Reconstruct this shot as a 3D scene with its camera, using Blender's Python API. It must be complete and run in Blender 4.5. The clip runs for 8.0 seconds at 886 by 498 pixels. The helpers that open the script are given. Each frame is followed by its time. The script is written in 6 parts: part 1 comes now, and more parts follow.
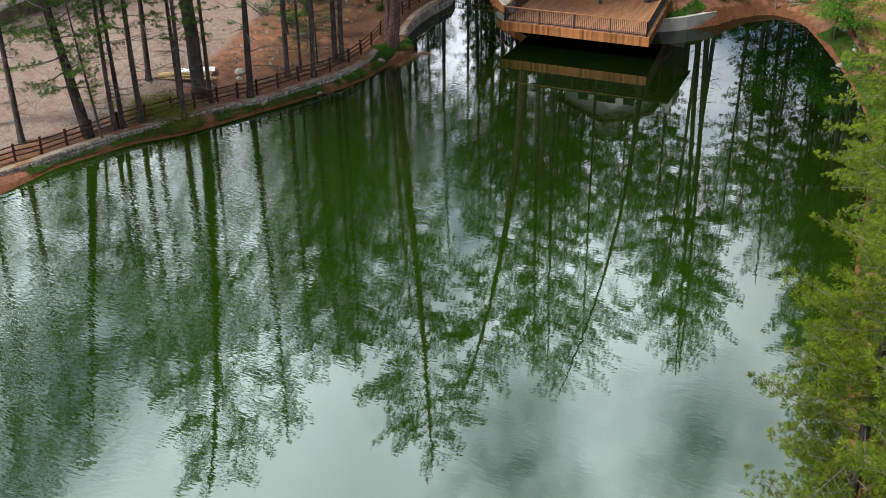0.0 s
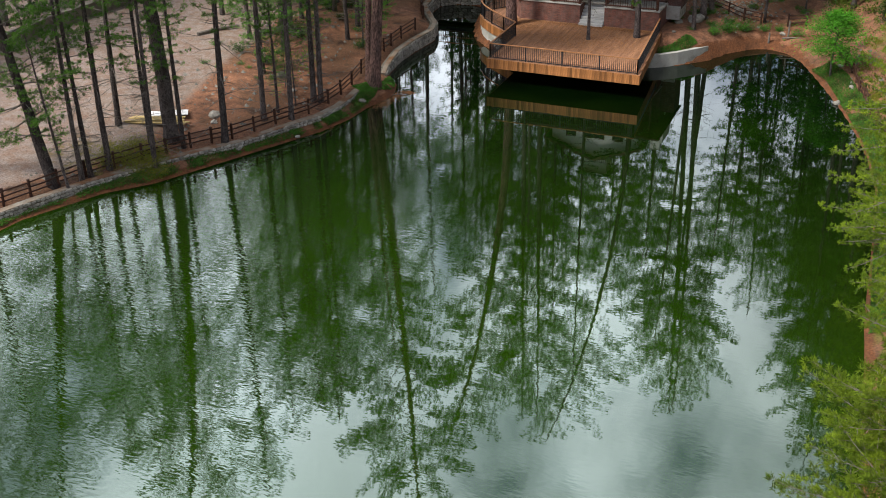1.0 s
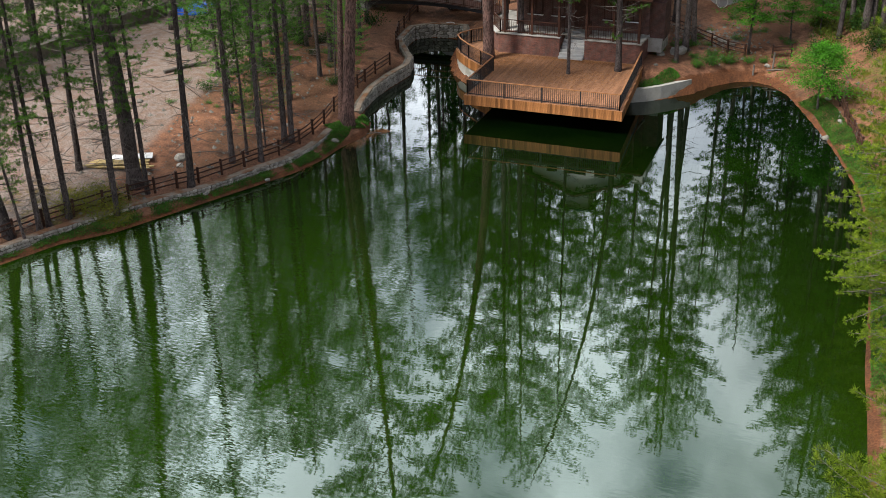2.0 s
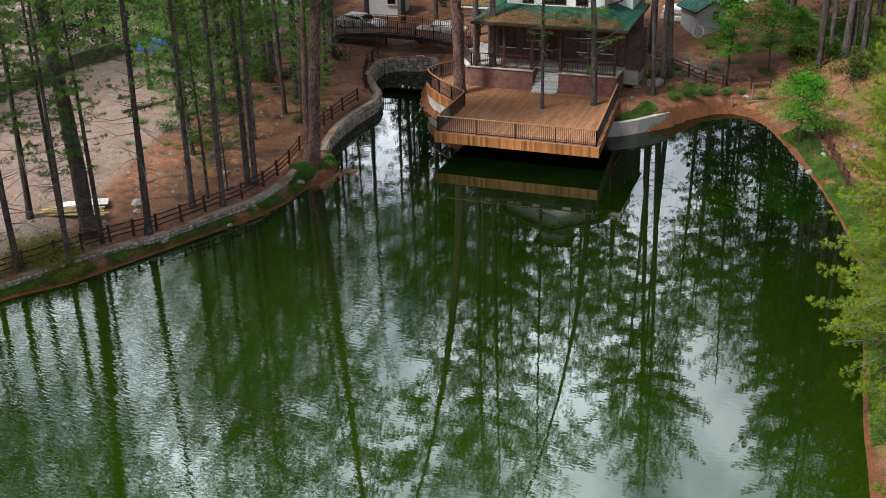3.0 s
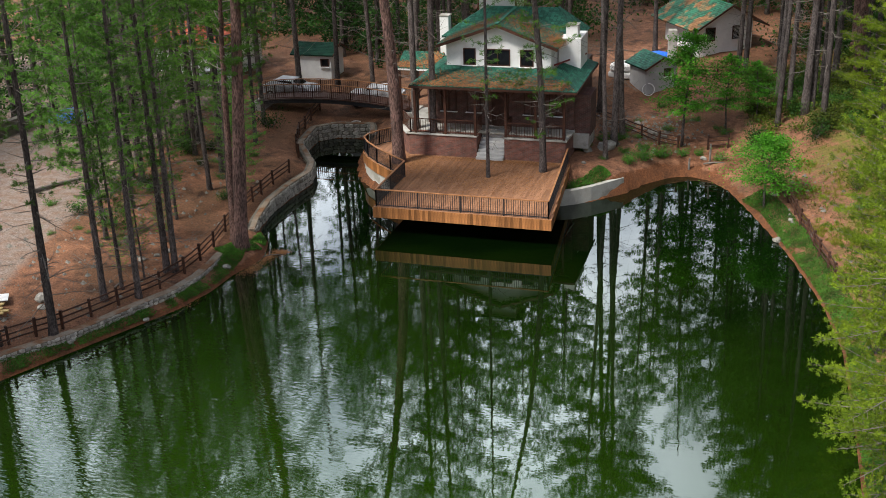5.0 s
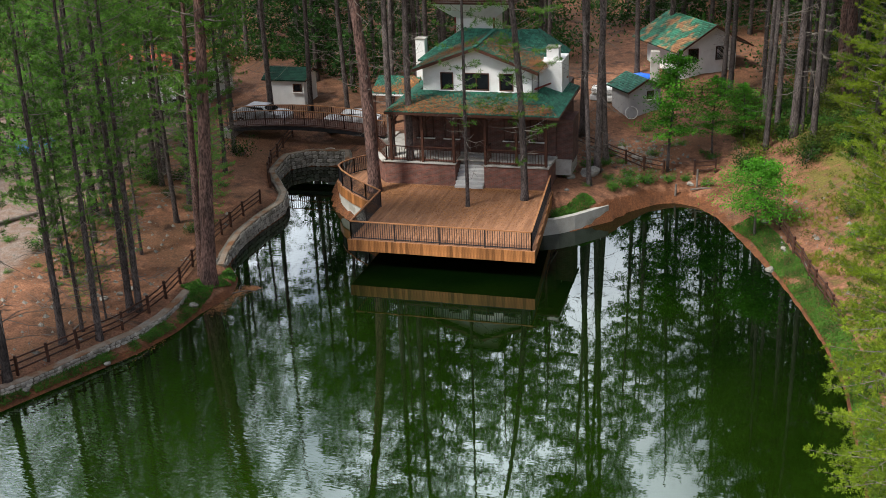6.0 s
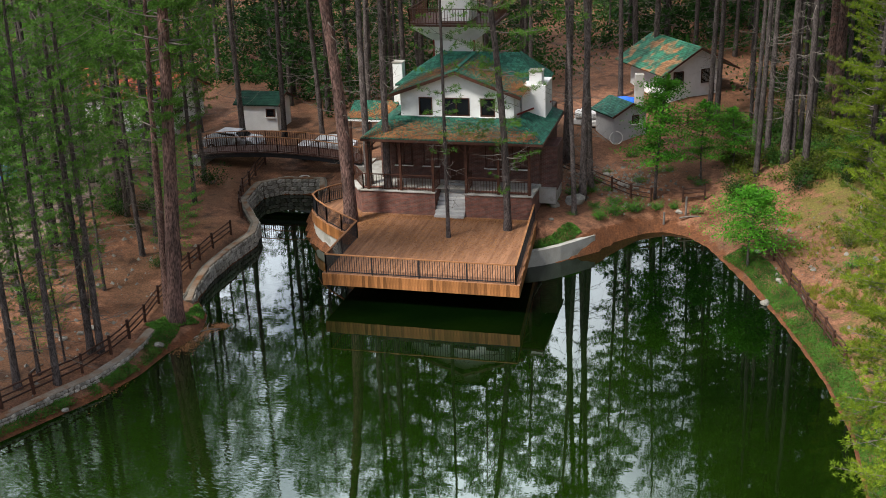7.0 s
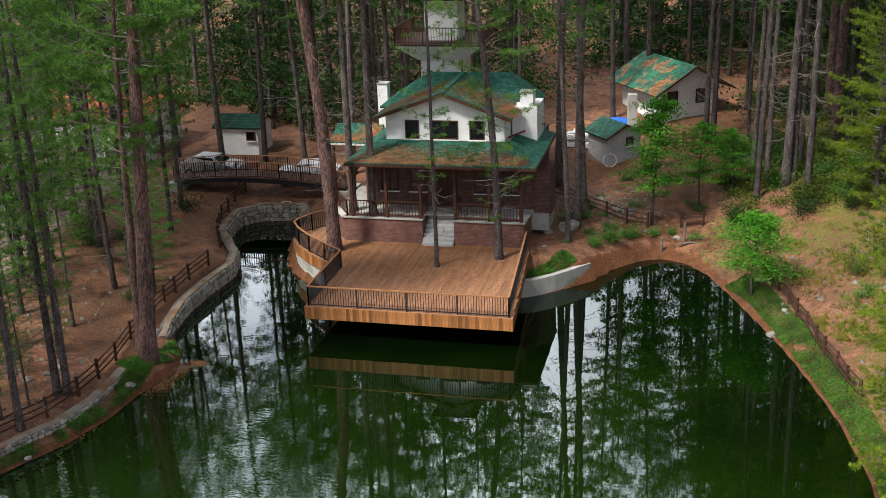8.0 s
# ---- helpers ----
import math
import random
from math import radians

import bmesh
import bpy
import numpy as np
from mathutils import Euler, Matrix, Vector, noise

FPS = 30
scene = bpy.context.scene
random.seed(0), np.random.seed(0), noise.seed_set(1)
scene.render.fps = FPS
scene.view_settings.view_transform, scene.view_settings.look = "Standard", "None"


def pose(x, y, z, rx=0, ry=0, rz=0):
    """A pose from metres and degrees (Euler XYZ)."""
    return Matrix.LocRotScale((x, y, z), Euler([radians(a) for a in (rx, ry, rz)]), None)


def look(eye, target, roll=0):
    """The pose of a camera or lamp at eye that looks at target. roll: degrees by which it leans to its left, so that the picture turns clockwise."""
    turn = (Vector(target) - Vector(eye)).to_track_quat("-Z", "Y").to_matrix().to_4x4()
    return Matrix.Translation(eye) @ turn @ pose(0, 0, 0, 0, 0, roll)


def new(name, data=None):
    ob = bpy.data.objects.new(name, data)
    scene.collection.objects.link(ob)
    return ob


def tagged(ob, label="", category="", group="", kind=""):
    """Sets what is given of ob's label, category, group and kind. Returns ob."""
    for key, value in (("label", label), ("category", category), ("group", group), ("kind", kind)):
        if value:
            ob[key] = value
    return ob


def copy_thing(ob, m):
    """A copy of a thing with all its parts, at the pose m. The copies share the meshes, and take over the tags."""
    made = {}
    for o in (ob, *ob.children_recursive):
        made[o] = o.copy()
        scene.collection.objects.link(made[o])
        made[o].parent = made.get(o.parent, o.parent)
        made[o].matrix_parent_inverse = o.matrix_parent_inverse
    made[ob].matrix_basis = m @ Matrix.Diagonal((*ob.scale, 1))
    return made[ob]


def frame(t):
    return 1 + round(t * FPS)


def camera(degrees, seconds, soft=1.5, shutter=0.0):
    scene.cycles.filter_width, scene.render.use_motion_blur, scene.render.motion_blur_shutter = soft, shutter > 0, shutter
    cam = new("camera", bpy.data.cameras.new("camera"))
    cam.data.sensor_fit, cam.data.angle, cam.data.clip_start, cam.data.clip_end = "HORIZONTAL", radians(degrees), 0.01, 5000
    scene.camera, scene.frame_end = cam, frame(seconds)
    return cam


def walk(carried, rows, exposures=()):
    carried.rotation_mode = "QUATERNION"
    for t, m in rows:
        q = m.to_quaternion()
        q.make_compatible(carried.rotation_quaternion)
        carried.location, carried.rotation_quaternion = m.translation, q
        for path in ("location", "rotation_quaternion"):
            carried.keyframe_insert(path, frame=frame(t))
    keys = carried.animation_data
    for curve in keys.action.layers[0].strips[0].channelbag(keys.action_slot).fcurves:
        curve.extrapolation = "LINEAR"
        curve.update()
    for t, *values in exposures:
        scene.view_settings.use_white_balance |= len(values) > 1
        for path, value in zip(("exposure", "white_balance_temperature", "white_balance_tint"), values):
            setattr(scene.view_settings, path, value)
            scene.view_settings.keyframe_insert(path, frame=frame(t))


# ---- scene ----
cam = camera(42.0, 8.0, soft=0.3)
PATH = [
    (0, (26.652, -70.934, 25.123), (25.944, -69.323, 24.172), -0.9),
    (0.5, (25.86, -69.361, 25.244), (25.162, -67.738, 24.305), -0.9),
    (1, (25.331, -67.762, 25.261), (24.641, -66.127, 24.339), -1.0),
    (1.5, (24.833, -66.352, 25.219), (24.154, -64.703, 24.314), -1.1),
    (3, (23.432, -61.973, 24.808), (22.801, -60.275, 23.96), -1.5),
    (3.5, (22.978, -60.645, 24.582), (22.366, -58.93, 23.754), -1.7),
    (4, (22.585, -59.183, 24.415), (21.992, -57.452, 23.607), -1.8),
    (4.5, (22.18, -57.803, 24.264), (21.607, -56.057, 23.475), -1.9),
    (5, (21.732, -56.349, 24.066), (21.18, -54.588, 23.296), -2.0),
    (6.5, (20.479, -52.195, 23.403), (19.976, -50.399, 22.679), -2.2),
    (7, (20.002, -50.76, 23.16), (19.518, -48.952, 22.453), -2.1),
    (7.5, (19.575, -49.346, 22.859), (19.106, -47.528, 22.169), -2.2),
    (8, (19.1, -47.892, 22.651), (18.639, -46.067, 21.974), -2.2),
]
walk(cam, [(t, look(eye, target, roll)) for t, eye, target, roll in PATH], [(0, 0.56), (8, 0.68)])

# ---- world, sun, exposure ----
world = bpy.data.worlds.new("sky")
scene.world = world
world.use_nodes = True
wn, wl = world.node_tree.nodes, world.node_tree.links
wn.clear()
w_out, w_bg = wn.new("ShaderNodeOutputWorld"), wn.new("ShaderNodeBackground")
w_sky = wn.new("ShaderNodeTexSky")
w_sky.sky_type, w_sky.sun_disc = "NISHITA", False
w_sky.sun_elevation, w_sky.sun_rotation = radians(54.5), radians(-142)
w_noise = wn.new("ShaderNodeTexNoise")
w_noise.inputs["Scale"].default_value, w_noise.inputs["Detail"].default_value = 3.2, 7.0
w_noise.inputs["Roughness"].default_value = 0.55
w_ramp = wn.new("ShaderNodeValToRGB")
w_ramp.color_ramp.elements[0].position, w_ramp.color_ramp.elements[1].position = 0.39, 0.55
w_mix = wn.new("ShaderNodeMixRGB")
# one bank of cloud is brighter than the rest
w_tc, w_dot, w_pow, w_glow = wn.new("ShaderNodeTexCoord"), wn.new("ShaderNodeVectorMath"), wn.new("ShaderNodeMapRange"), wn.new("ShaderNodeVectorMath")
w_dot.operation, w_glow.operation = "DOT_PRODUCT", "SCALE"
w_dot.inputs[1].default_value = (-0.50, 0.68, 0.535)
wl.new(w_tc.outputs["Generated"], w_dot.inputs[0])
for k, v in (("From Min", 0.80), ("From Max", 0.98), ("To Min", 5.2), ("To Max", 21.5)):
    w_pow.inputs[k].default_value = v
wl.new(w_dot.outputs["Value"], w_pow.inputs["Value"])
w_glow.inputs[0].default_value = (0.96, 0.98, 1.08)
wl.new(w_pow.outputs["Result"], w_glow.inputs["Scale"])
# bright tops and grey bases within the cloud
w_noise2, w_lum, w_shade = wn.new("ShaderNodeTexNoise"), wn.new("ShaderNodeMapRange"), wn.new("ShaderNodeVectorMath")
w_noise2.inputs["Scale"].default_value, w_noise2.inputs["Detail"].default_value = 2.1, 6.0
for k, v in (("From Min", 0.36), ("From Max", 0.64), ("To Min", 0.72), ("To Max", 1.3)):
    w_lum.inputs[k].default_value = v
w_shade.operation = "SCALE"
wl.new(w_noise2.outputs["Fac"], w_lum.inputs["Value"])
wl.new(w_glow.outputs["Vector"], w_shade.inputs[0])
wl.new(w_lum.outputs["Result"], w_shade.inputs["Scale"])
wl.new(w_shade.outputs["Vector"], w_mix.inputs["Color2"])
wl.new(w_noise.outputs["Fac"], w_ramp.inputs["Fac"])
wl.new(w_ramp.outputs["Color"], w_mix.inputs["Fac"])
wl.new(w_sky.outputs["Color"], w_mix.inputs["Color1"])
wl.new(w_mix.outputs["Color"], w_bg.inputs["Color"])
w_bg.inputs["Strength"].default_value = 0.143
wl.new(w_bg.outputs["Background"], w_out.inputs["Surface"])

sun = new("sun", bpy.data.lights.new("sun", "SUN"))
sun.data.energy, sun.data.angle, sun.data.color = 4.3, radians(10), (1.0, 0.95, 0.88)
sun.matrix_world = look((-35, -45, 80), (0, 0, 0))


# ---- materials ----
def mat(name, base, rough=0.7, var=0.25, scale=4.0, second=None, fine=30.0, bump=0.3, bump_dist=0.02, metal=0.0,
        spec=0.22, stretch=(1, 1, 1), per_object=0.0, per_island=0.0, grain_range=(0.2, 0.8), blotch=None, blotch_scale=0.8, blotch_edge=(0.5, 0.62), coords="Object"):
    """A procedural surface: base colour varied by coarse and fine noise, an optional second colour in blotches, and fine relief."""
    m = bpy.data.materials.new(name)
    m.use_nodes = True
    n, l = m.node_tree.nodes, m.node_tree.links
    p = n["Principled BSDF"]
    p.inputs["Roughness"].default_value, p.inputs["Metallic"].default_value = rough, metal
    p.inputs["Specular IOR Level"].default_value = spec
    tc, mp = n.new("ShaderNodeTexCoord"), n.new("ShaderNodeMapping")
    mp.inputs["Scale"].default_value = stretch
    l.new(tc.outputs[coords], mp.inputs["Vector"])

    def noise_at(s, detail=4.0):
        t = n.new("ShaderNodeTexNoise")
        t.inputs["Scale"].default_value, t.inputs["Detail"].default_value = s, detail
        l.new(mp.outputs["Vector"], t.inputs["Vector"])
        return t.outputs["Fac"]

    def blend(fac, a, b):
        x = n.new("ShaderNodeMixRGB")
        l.new(fac, x.inputs["Fac"])
        for socket, v in (("Color1", a), ("Color2", b)):
            if isinstance(v, tuple):
                x.inputs[socket].default_value = (*v, 1)
            else:
                l.new(v, x.inputs[socket])
        return x.outputs["Color"]

    def ramp(fac, lo, hi):
        r = n.new("ShaderNodeMapRange")
        r.inputs["From Min"].default_value, r.inputs["From Max"].default_value = lo, hi
        l.new(fac, r.inputs["Value"])
        return r.outputs["Result"]

    second = second or tuple(c * 0.6 for c in base)
    coarse, grain = noise_at(scale), noise_at(fine, 6.0)
    col = blend(ramp(coarse, 0.35, 0.65), base, second)
    if blotch:
        col = blend(ramp(noise_at(blotch_scale, 6.0), *blotch_edge), col, blotch)
    hsv = n.new("ShaderNodeHueSaturation")
    l.new(col, hsv.inputs["Color"])
    value = ramp(grain, *grain_range)
    scale_node = n.new("ShaderNodeMapRange")
    scale_node.inputs["To Min"].default_value, scale_node.inputs["To Max"].default_value = 1 - var, 1 + var
    l.new(value, scale_node.inputs["Value"])
    factor = scale_node.outputs["Result"]
    for amount, source in ((per_object, ("ShaderNodeObjectInfo", "Random")), (per_island, ("ShaderNodeNewGeometry", "Random Per Island"))):
        if amount:
            info, rng, mul = n.new(source[0]), n.new("ShaderNodeMapRange"), n.new("ShaderNodeMath")
            rng.inputs["To Min"].default_value, rng.inputs["To Max"].default_value = 1 - amount, 1 + amount
            mul.operation = "MULTIPLY"
            l.new(info.outputs[source[1]], rng.inputs["Value"])
            l.new(rng.outputs["Result"], mul.inputs[0])
            l.new(factor, mul.inputs[1])
            factor = mul.outputs["Value"]
    l.new(factor, hsv.inputs["Value"])
    l.new(hsv.outputs["Color"], p.inputs["Base Color"])
    if bump:
        b = n.new("ShaderNodeBump")
        b.inputs["Strength"].default_value, b.inputs["Distance"].default_value = bump, bump_dist
        l.new(grain, b.inputs["Height"])
        l.new(b.outputs["Normal"], p.inputs["Normal"])
    return m


def foliage(name, a, b, per_object=0.25, rough=0.55, through_light=0.25):
    """Leaves and needles: two greens mixed by clump, by tree and by noise, letting some light through."""
    m = mat(name, a, rough=rough, spec=0.07, var=0.3, scale=1.1, second=b, fine=6.0, bump=0, per_object=per_object, per_island=0.14)
    n, l = m.node_tree.nodes, m.node_tree.links
    p = n["Principled BSDF"]
    t, mix = n.new("ShaderNodeBsdfTranslucent"), n.new("ShaderNodeMixShader")
    colour = p.inputs["Base Color"].links[0].from_socket
    l.new(colour, t.inputs["Color"])
    mix.inputs["Fac"].default_value = through_light
    l.new(p.outputs["BSDF"], mix.inputs[1])
    l.new(t.outputs["BSDF"], mix.inputs[2])
    l.new(mix.outputs["Shader"], n["Material Output"].inputs["Surface"])
    return m


DECK = mat("deck_wood", (0.30, 0.155, 0.085), 0.75, 0.35, 1.5, (0.235, 0.115, 0.062), 14, 0.2, 0.005, stretch=(8, 0.7, 4), per_object=0.16, blotch=(0.20, 0.10, 0.055), blotch_scale=0.5, blotch_edge=(0.5, 0.7))
FASCIA = mat("fascia_wood", (0.34, 0.145, 0.048), 0.55, 0.3, 2.0, (0.21, 0.085, 0.03), 14, 0.2, 0.005, stretch=(6, 6, 0.8), per_object=0.45)
RAILCAP = mat("rail_wood", (0.33, 0.15, 0.065), 0.5, 0.2, 3.0, None, 20, 0.15, 0.004, per_object=0.12)
STEEL = mat("dark_steel", (0.022, 0.022, 0.026), 0.45, 0.15, 8.0, (0.016, 0.016, 0.018), 40, 0.1, 0.002)
STAIN = mat("dark_stained_wood", (0.075, 0.032, 0.02), 0.6, 0.25, 4.0, (0.05, 0.022, 0.015), 25, 0.25, 0.004, per_object=0.2)
FENCE = mat("fence_wood", (0.062, 0.028, 0.018), 0.65, 0.3, 4.0, (0.04, 0.02, 0.014), 25, 0.3, 0.004, per_object=0.25)
WHITE = mat("white_render", (0.78, 0.78, 0.77), 0.85, 0.05, 1.2, (0.70, 0.70, 0.69), 12, 0.15, 0.004, blotch=(0.62, 0.61, 0.59), blotch_scale=0.9, blotch_edge=(0.58, 0.75))
GREYR = mat("grey_render", (0.42, 0.42, 0.42), 0.9, 0.08, 1.5, (0.36, 0.36, 0.36), 14, 0.2, 0.004)
CONCRETE = mat("concrete", (0.40, 0.39, 0.36), 0.9, 0.12, 1.2, (0.32, 0.31, 0.28), 18, 0.35, 0.01, blotch=(0.24, 0.23, 0.20), blotch_scale=1.3)
WALK = mat("littered_concrete", (0.24, 0.21, 0.17), 0.95, 0.3, 1.5, (0.19, 0.14, 0.10), 14, 0.4, 0.01, blotch=(0.17, 0.085, 0.042), blotch_scale=1.1, blotch_edge=(0.48, 0.62))
STEPS = mat("step_stone", (0.42, 0.42, 0.41), 0.85, 0.12, 2.0, (0.34, 0.34, 0.33), 20, 0.3, 0.006, per_object=0.1)
STONE = mat("wall_stone", (0.30, 0.28, 0.245), 0.9, 0.3, 3.0, (0.17, 0.16, 0.14), 16, 0.5, 0.02, per_object=0.35, per_island=0.3)
MORTAR = mat("mortar", (0.17, 0.15, 0.12), 0.95, 0.15, 2.0, None, 18, 0.4, 0.01)
GLASS = mat("window_glass", (0.008, 0.009, 0.01), 0.08, 0.05, 2.0, None, 10, 0, spec=0.25)
TRIMRED = mat("red_trim", (0.22, 0.035, 0.03), 0.6, 0.15, 3.0, None, 20, 0.1)
BLUE = mat("blue_tarp", (0.02, 0.10, 0.55), 0.5, 0.2, 3.0, (0.03, 0.16, 0.62), 8, 0.5, 0.05)
CREAM = mat("white_plastic", (0.75, 0.75, 0.74), 0.5, 0.08, 3.0, (0.62, 0.62, 0.6), 10, 0.2)
TILERED = mat("red_tiles", (0.42, 0.10, 0.055), 0.8, 0.2, 3.0, (0.30, 0.08, 0.05), 20, 0.3, per_island=0.2)
ROCK = mat("rock", (0.30, 0.28, 0.24), 0.9, 0.3, 2.0, (0.17, 0.16, 0.14), 12, 0.5, 0.03, per_object=0.3)
TARMAC = mat("metal_sheet", (0.5, 0.52, 0.54), 0.4, 0.1, 2.0, None, 10, 0.1)
CARPAINT = mat("silver_car_paint", (0.45, 0.46, 0.48), 0.3, 0.05, 2.0, None, 10, 0, spec=0.5)
RUBBER = mat("rubber", (0.02, 0.02, 0.02), 0.8, 0.1, 3.0, None, 10, 0.1)

# needles fallen on the shingles lie in drifts of their own shape
SHINGLE = mat("green_shingle", (0.030, 0.140, 0.095), 0.7, 0.25, 2.0, (0.022, 0.095, 0.066), 20, 0.3, 0.01, per_island=0.35)
SHINGLELITTER = mat("littered_green_shingle", (0.022, 0.14, 0.085), 0.8, 0.25, 2.0, (0.03, 0.09, 0.055), 20, 0.3, 0.01, per_island=0.3, blotch=(0.24, 0.12, 0.055), blotch_scale=0.7, blotch_edge=(0.50, 0.58))
UNDERLAY = mat("roof_felt", (0.012, 0.055, 0.036), 0.9, 0.2, 2.0, None, 20, 0.2)
LITTER = mat("fallen_needles", (0.30, 0.14, 0.055), 0.95, 0.2, 2.0, (0.20, 0.09, 0.04), 10, 0, per_island=0.4)
BARK = mat("pine_bark", (0.105, 0.088, 0.083), 0.95, 0.45, 1.6, (0.052, 0.042, 0.039), 9, 1.0, 0.1, stretch=(2.0, 2.0, 0.8), per_object=0.3, grain_range=(0.36, 0.64))
BARKRED = mat("red_pine_bark", (0.175, 0.102, 0.085), 0.95, 0.5, 1.4, (0.08, 0.052, 0.045), 8, 1.0, 0.12, stretch=(2.0, 2.0, 0.6), per_object=0.25, grain_range=(0.38, 0.62))
DEADWOOD = mat("dead_branch", (0.17, 0.15, 0.13), 0.95, 0.25, 3.0, None, 12, 0.3)
NEEDLE = foliage("pine_needles", (0.115, 0.245, 0.036), (0.044, 0.105, 0.019), through_light=0.38)
NEEDLEYOUNG = foliage("young_pine_needles", (0.165, 0.38, 0.052), (0.066, 0.175, 0.030), 0.2, through_light=0.42)
NEEDLEYELLOW = foliage("sunlit_pine_needles", (0.19, 0.265, 0.018), (0.06, 0.105, 0.010), 0.2)
NEEDLEDARK = foliage("fir_needles", (0.030, 0.080, 0.016), (0.014, 0.040, 0.010), 0.3)
LEAF = foliage("maple_leaves", (0.085, 0.285, 0.020), (0.038, 0.14, 0.012), 0.1, through_light=0.3)
HERB = foliage("bank_plants", (0.082, 0.20, 0.028), (0.036, 0.095, 0.017), 0.2)
SHRUB = foliage("shrub_leaves", (0.10, 0.125, 0.018), (0.035, 0.065, 0.010), 0.35)


# ---- building helpers ----
def link_mesh(name, verts, faces, material, parent=None, label="", smooth=False):
    me = bpy.data.meshes.new(name)
    me.from_pydata([tuple(v) for v in verts], [], faces)
    me.validate(clean_customdata=False)
    me.materials.append(material)
    if smooth:
        me.polygons.foreach_set("use_smooth", [True] * len(me.polygons))
    ob = new(name, me)
    if parent is not None:
        ob.parent = parent
    if label:
        ob["label"] = label
    return ob


def part(name, bm, material, parent, label="", smooth=False):
    me = bpy.data.meshes.new(name)
    bm.to_mesh(me)
    bm.free()
    me.materials.append(material)
    if smooth:
        me.polygons.foreach_set("use_smooth", [True] * len(me.polygons))
    ob = new(name, me)
    ob.parent = parent
    if label:
        ob["label"] = label
    return ob


def empty(name, at=(0, 0, 0), turn=0.0):
    ob = new(name)
    ob.matrix_world = pose(*at, 0, 0, turn)
    bpy.context.view_layer.update()
    return ob


def box(size, at=(0, 0, 0), bevel=0.0, turn=0.0, bm=None, tilt=0.0):
    """A box with its middle at at, turned about z (degrees), edges rounded by bevel."""
    bm = bm or bmesh.new()
    made = bmesh.ops.create_cube(bm, size=1.0, matrix=pose(*at, tilt, 0, turn) @ Matrix.Diagonal((*size, 1)))
    if bevel:
        edges = {e for v in made["verts"] for e in v.link_edges}
        bmesh.ops.bevel(bm, geom=list(edges), offset=bevel, segments=1, affect="EDGES")
    return bm


def beam(a, b, w, h, bm=None, up=(0, 0, 1)):
    """A straight square bar from a to b."""
    bm = bm or bmesh.new()
    a, b = Vector(a), Vector(b)
    d = b - a
    x = d.normalized()
    u = Vector(up)
    if abs(x.dot(u)) > 0.98:
        u = Vector((0, 1, 0))
    y = u.cross(x).normalized()
    z = x.cross(y)
    m = Matrix((x, y, z)).transposed().to_4x4()
    bmesh.ops.create_cube(bm, size=1.0, matrix=Matrix.Translation((a + b) / 2) @ m @ Matrix.Diagonal((d.length, w, h, 1)))
    return bm


def tube(points, radii, sides=8, caps=True):
    """Verts and faces of a round, tapered tube along points."""
    verts, faces = [], []
    count = len(points)
    for i, (p, r) in enumerate(zip(points, radii)):
        d = (Vector(points[min(i + 1, count - 1)]) - Vector(points[max(i - 1, 0)])).normalized()
        u = d.cross(Vector((0.31, 0.95, 0.05))).normalized()
        if u.length < 0.5:
            u = d.cross(Vector((1, 0, 0))).normalized()
        w = d.cross(u)
        for k in range(sides):
            a = 2 * math.pi * k / sides
            verts.append(Vector(p) + (u * math.cos(a) + w * math.sin(a)) * r)
    for i in range(count - 1):
        for k in range(sides):
            q = (k + 1) % sides
            faces.append((i * sides + k, i * sides + q, (i + 1) * sides + q, (i + 1) * sides + k))
    if caps:
        faces.append(tuple(range(sides))[::-1])
        faces.append(tuple(range((count - 1) * sides, count * sides)))
    return verts, faces


def cylinder(r, h, at=(0, 0, 0), sides=12, bm=None, r2=None):
    bm = bm or bmesh.new()
    bmesh.ops.create_cone(bm, cap_ends=True, segments=sides, radius1=r, radius2=r if r2 is None else r2, depth=h,
                          matrix=Matrix.Translation(Vector(at) + Vector((0, 0, h / 2))))
    return bm


def smoothstep(a, b, v):
    t = np.clip((v - a) / (b - a), 0.0, 1.0)
    return t * t * (3 - 2 * t)


# ---- the lie of the land ----
LEFT_SHORE = [(-18.5, -62), (-17.6, -45), (-16.2, -36), (-15.2, -31.4), (-14.7, -27.6), (-12.8, -23.4), (-11.0, -21.4), (-9.1, -17.6),
              (-7.4, -14.2), (-6.1, -11.6), (-5.4, -9.2), (-5.2, -7.0), (-4.6, -4.6), (-5.2, -2.6), (-6.6, -0.8), (-7.0, 1.9), (-6.7, 7.2)]
INLET = [(-7.2, 9.0), (-9.5, 12.4), (-9.8, 15.6), (-8.7, 16.7), (-6.3, 17.0), (-5.5, 14.4), (-5.2, 12.0), (-3.8, 8.5), (-2.2, 6.6), (0.2, 8.2)]
RIGHT_SHORE = [(8.6, 8.2), (9.3, 6.4), (11.0, 7.5), (12.5, 9.3), (13.7, 11.4), (14.8, 12.8), (16.2, 13.2), (17.5, 12.6), (18.7, 11.0),
               (20.0, 7.9), (20.9, 5.6), (21.8, 3.3), (22.6, 0.9), (23.5, -2.2), (24.1, -4.5), (24.9, -9.0), (25.2, -16), (25.4, -22),
               (26.2, -34), (28.5, -50), (27, -66), (17, -82), (-2, -84), (-14, -76)]
SHORE = np.array(LEFT_SHORE + INLET + RIGHT_SHORE, dtype=float)


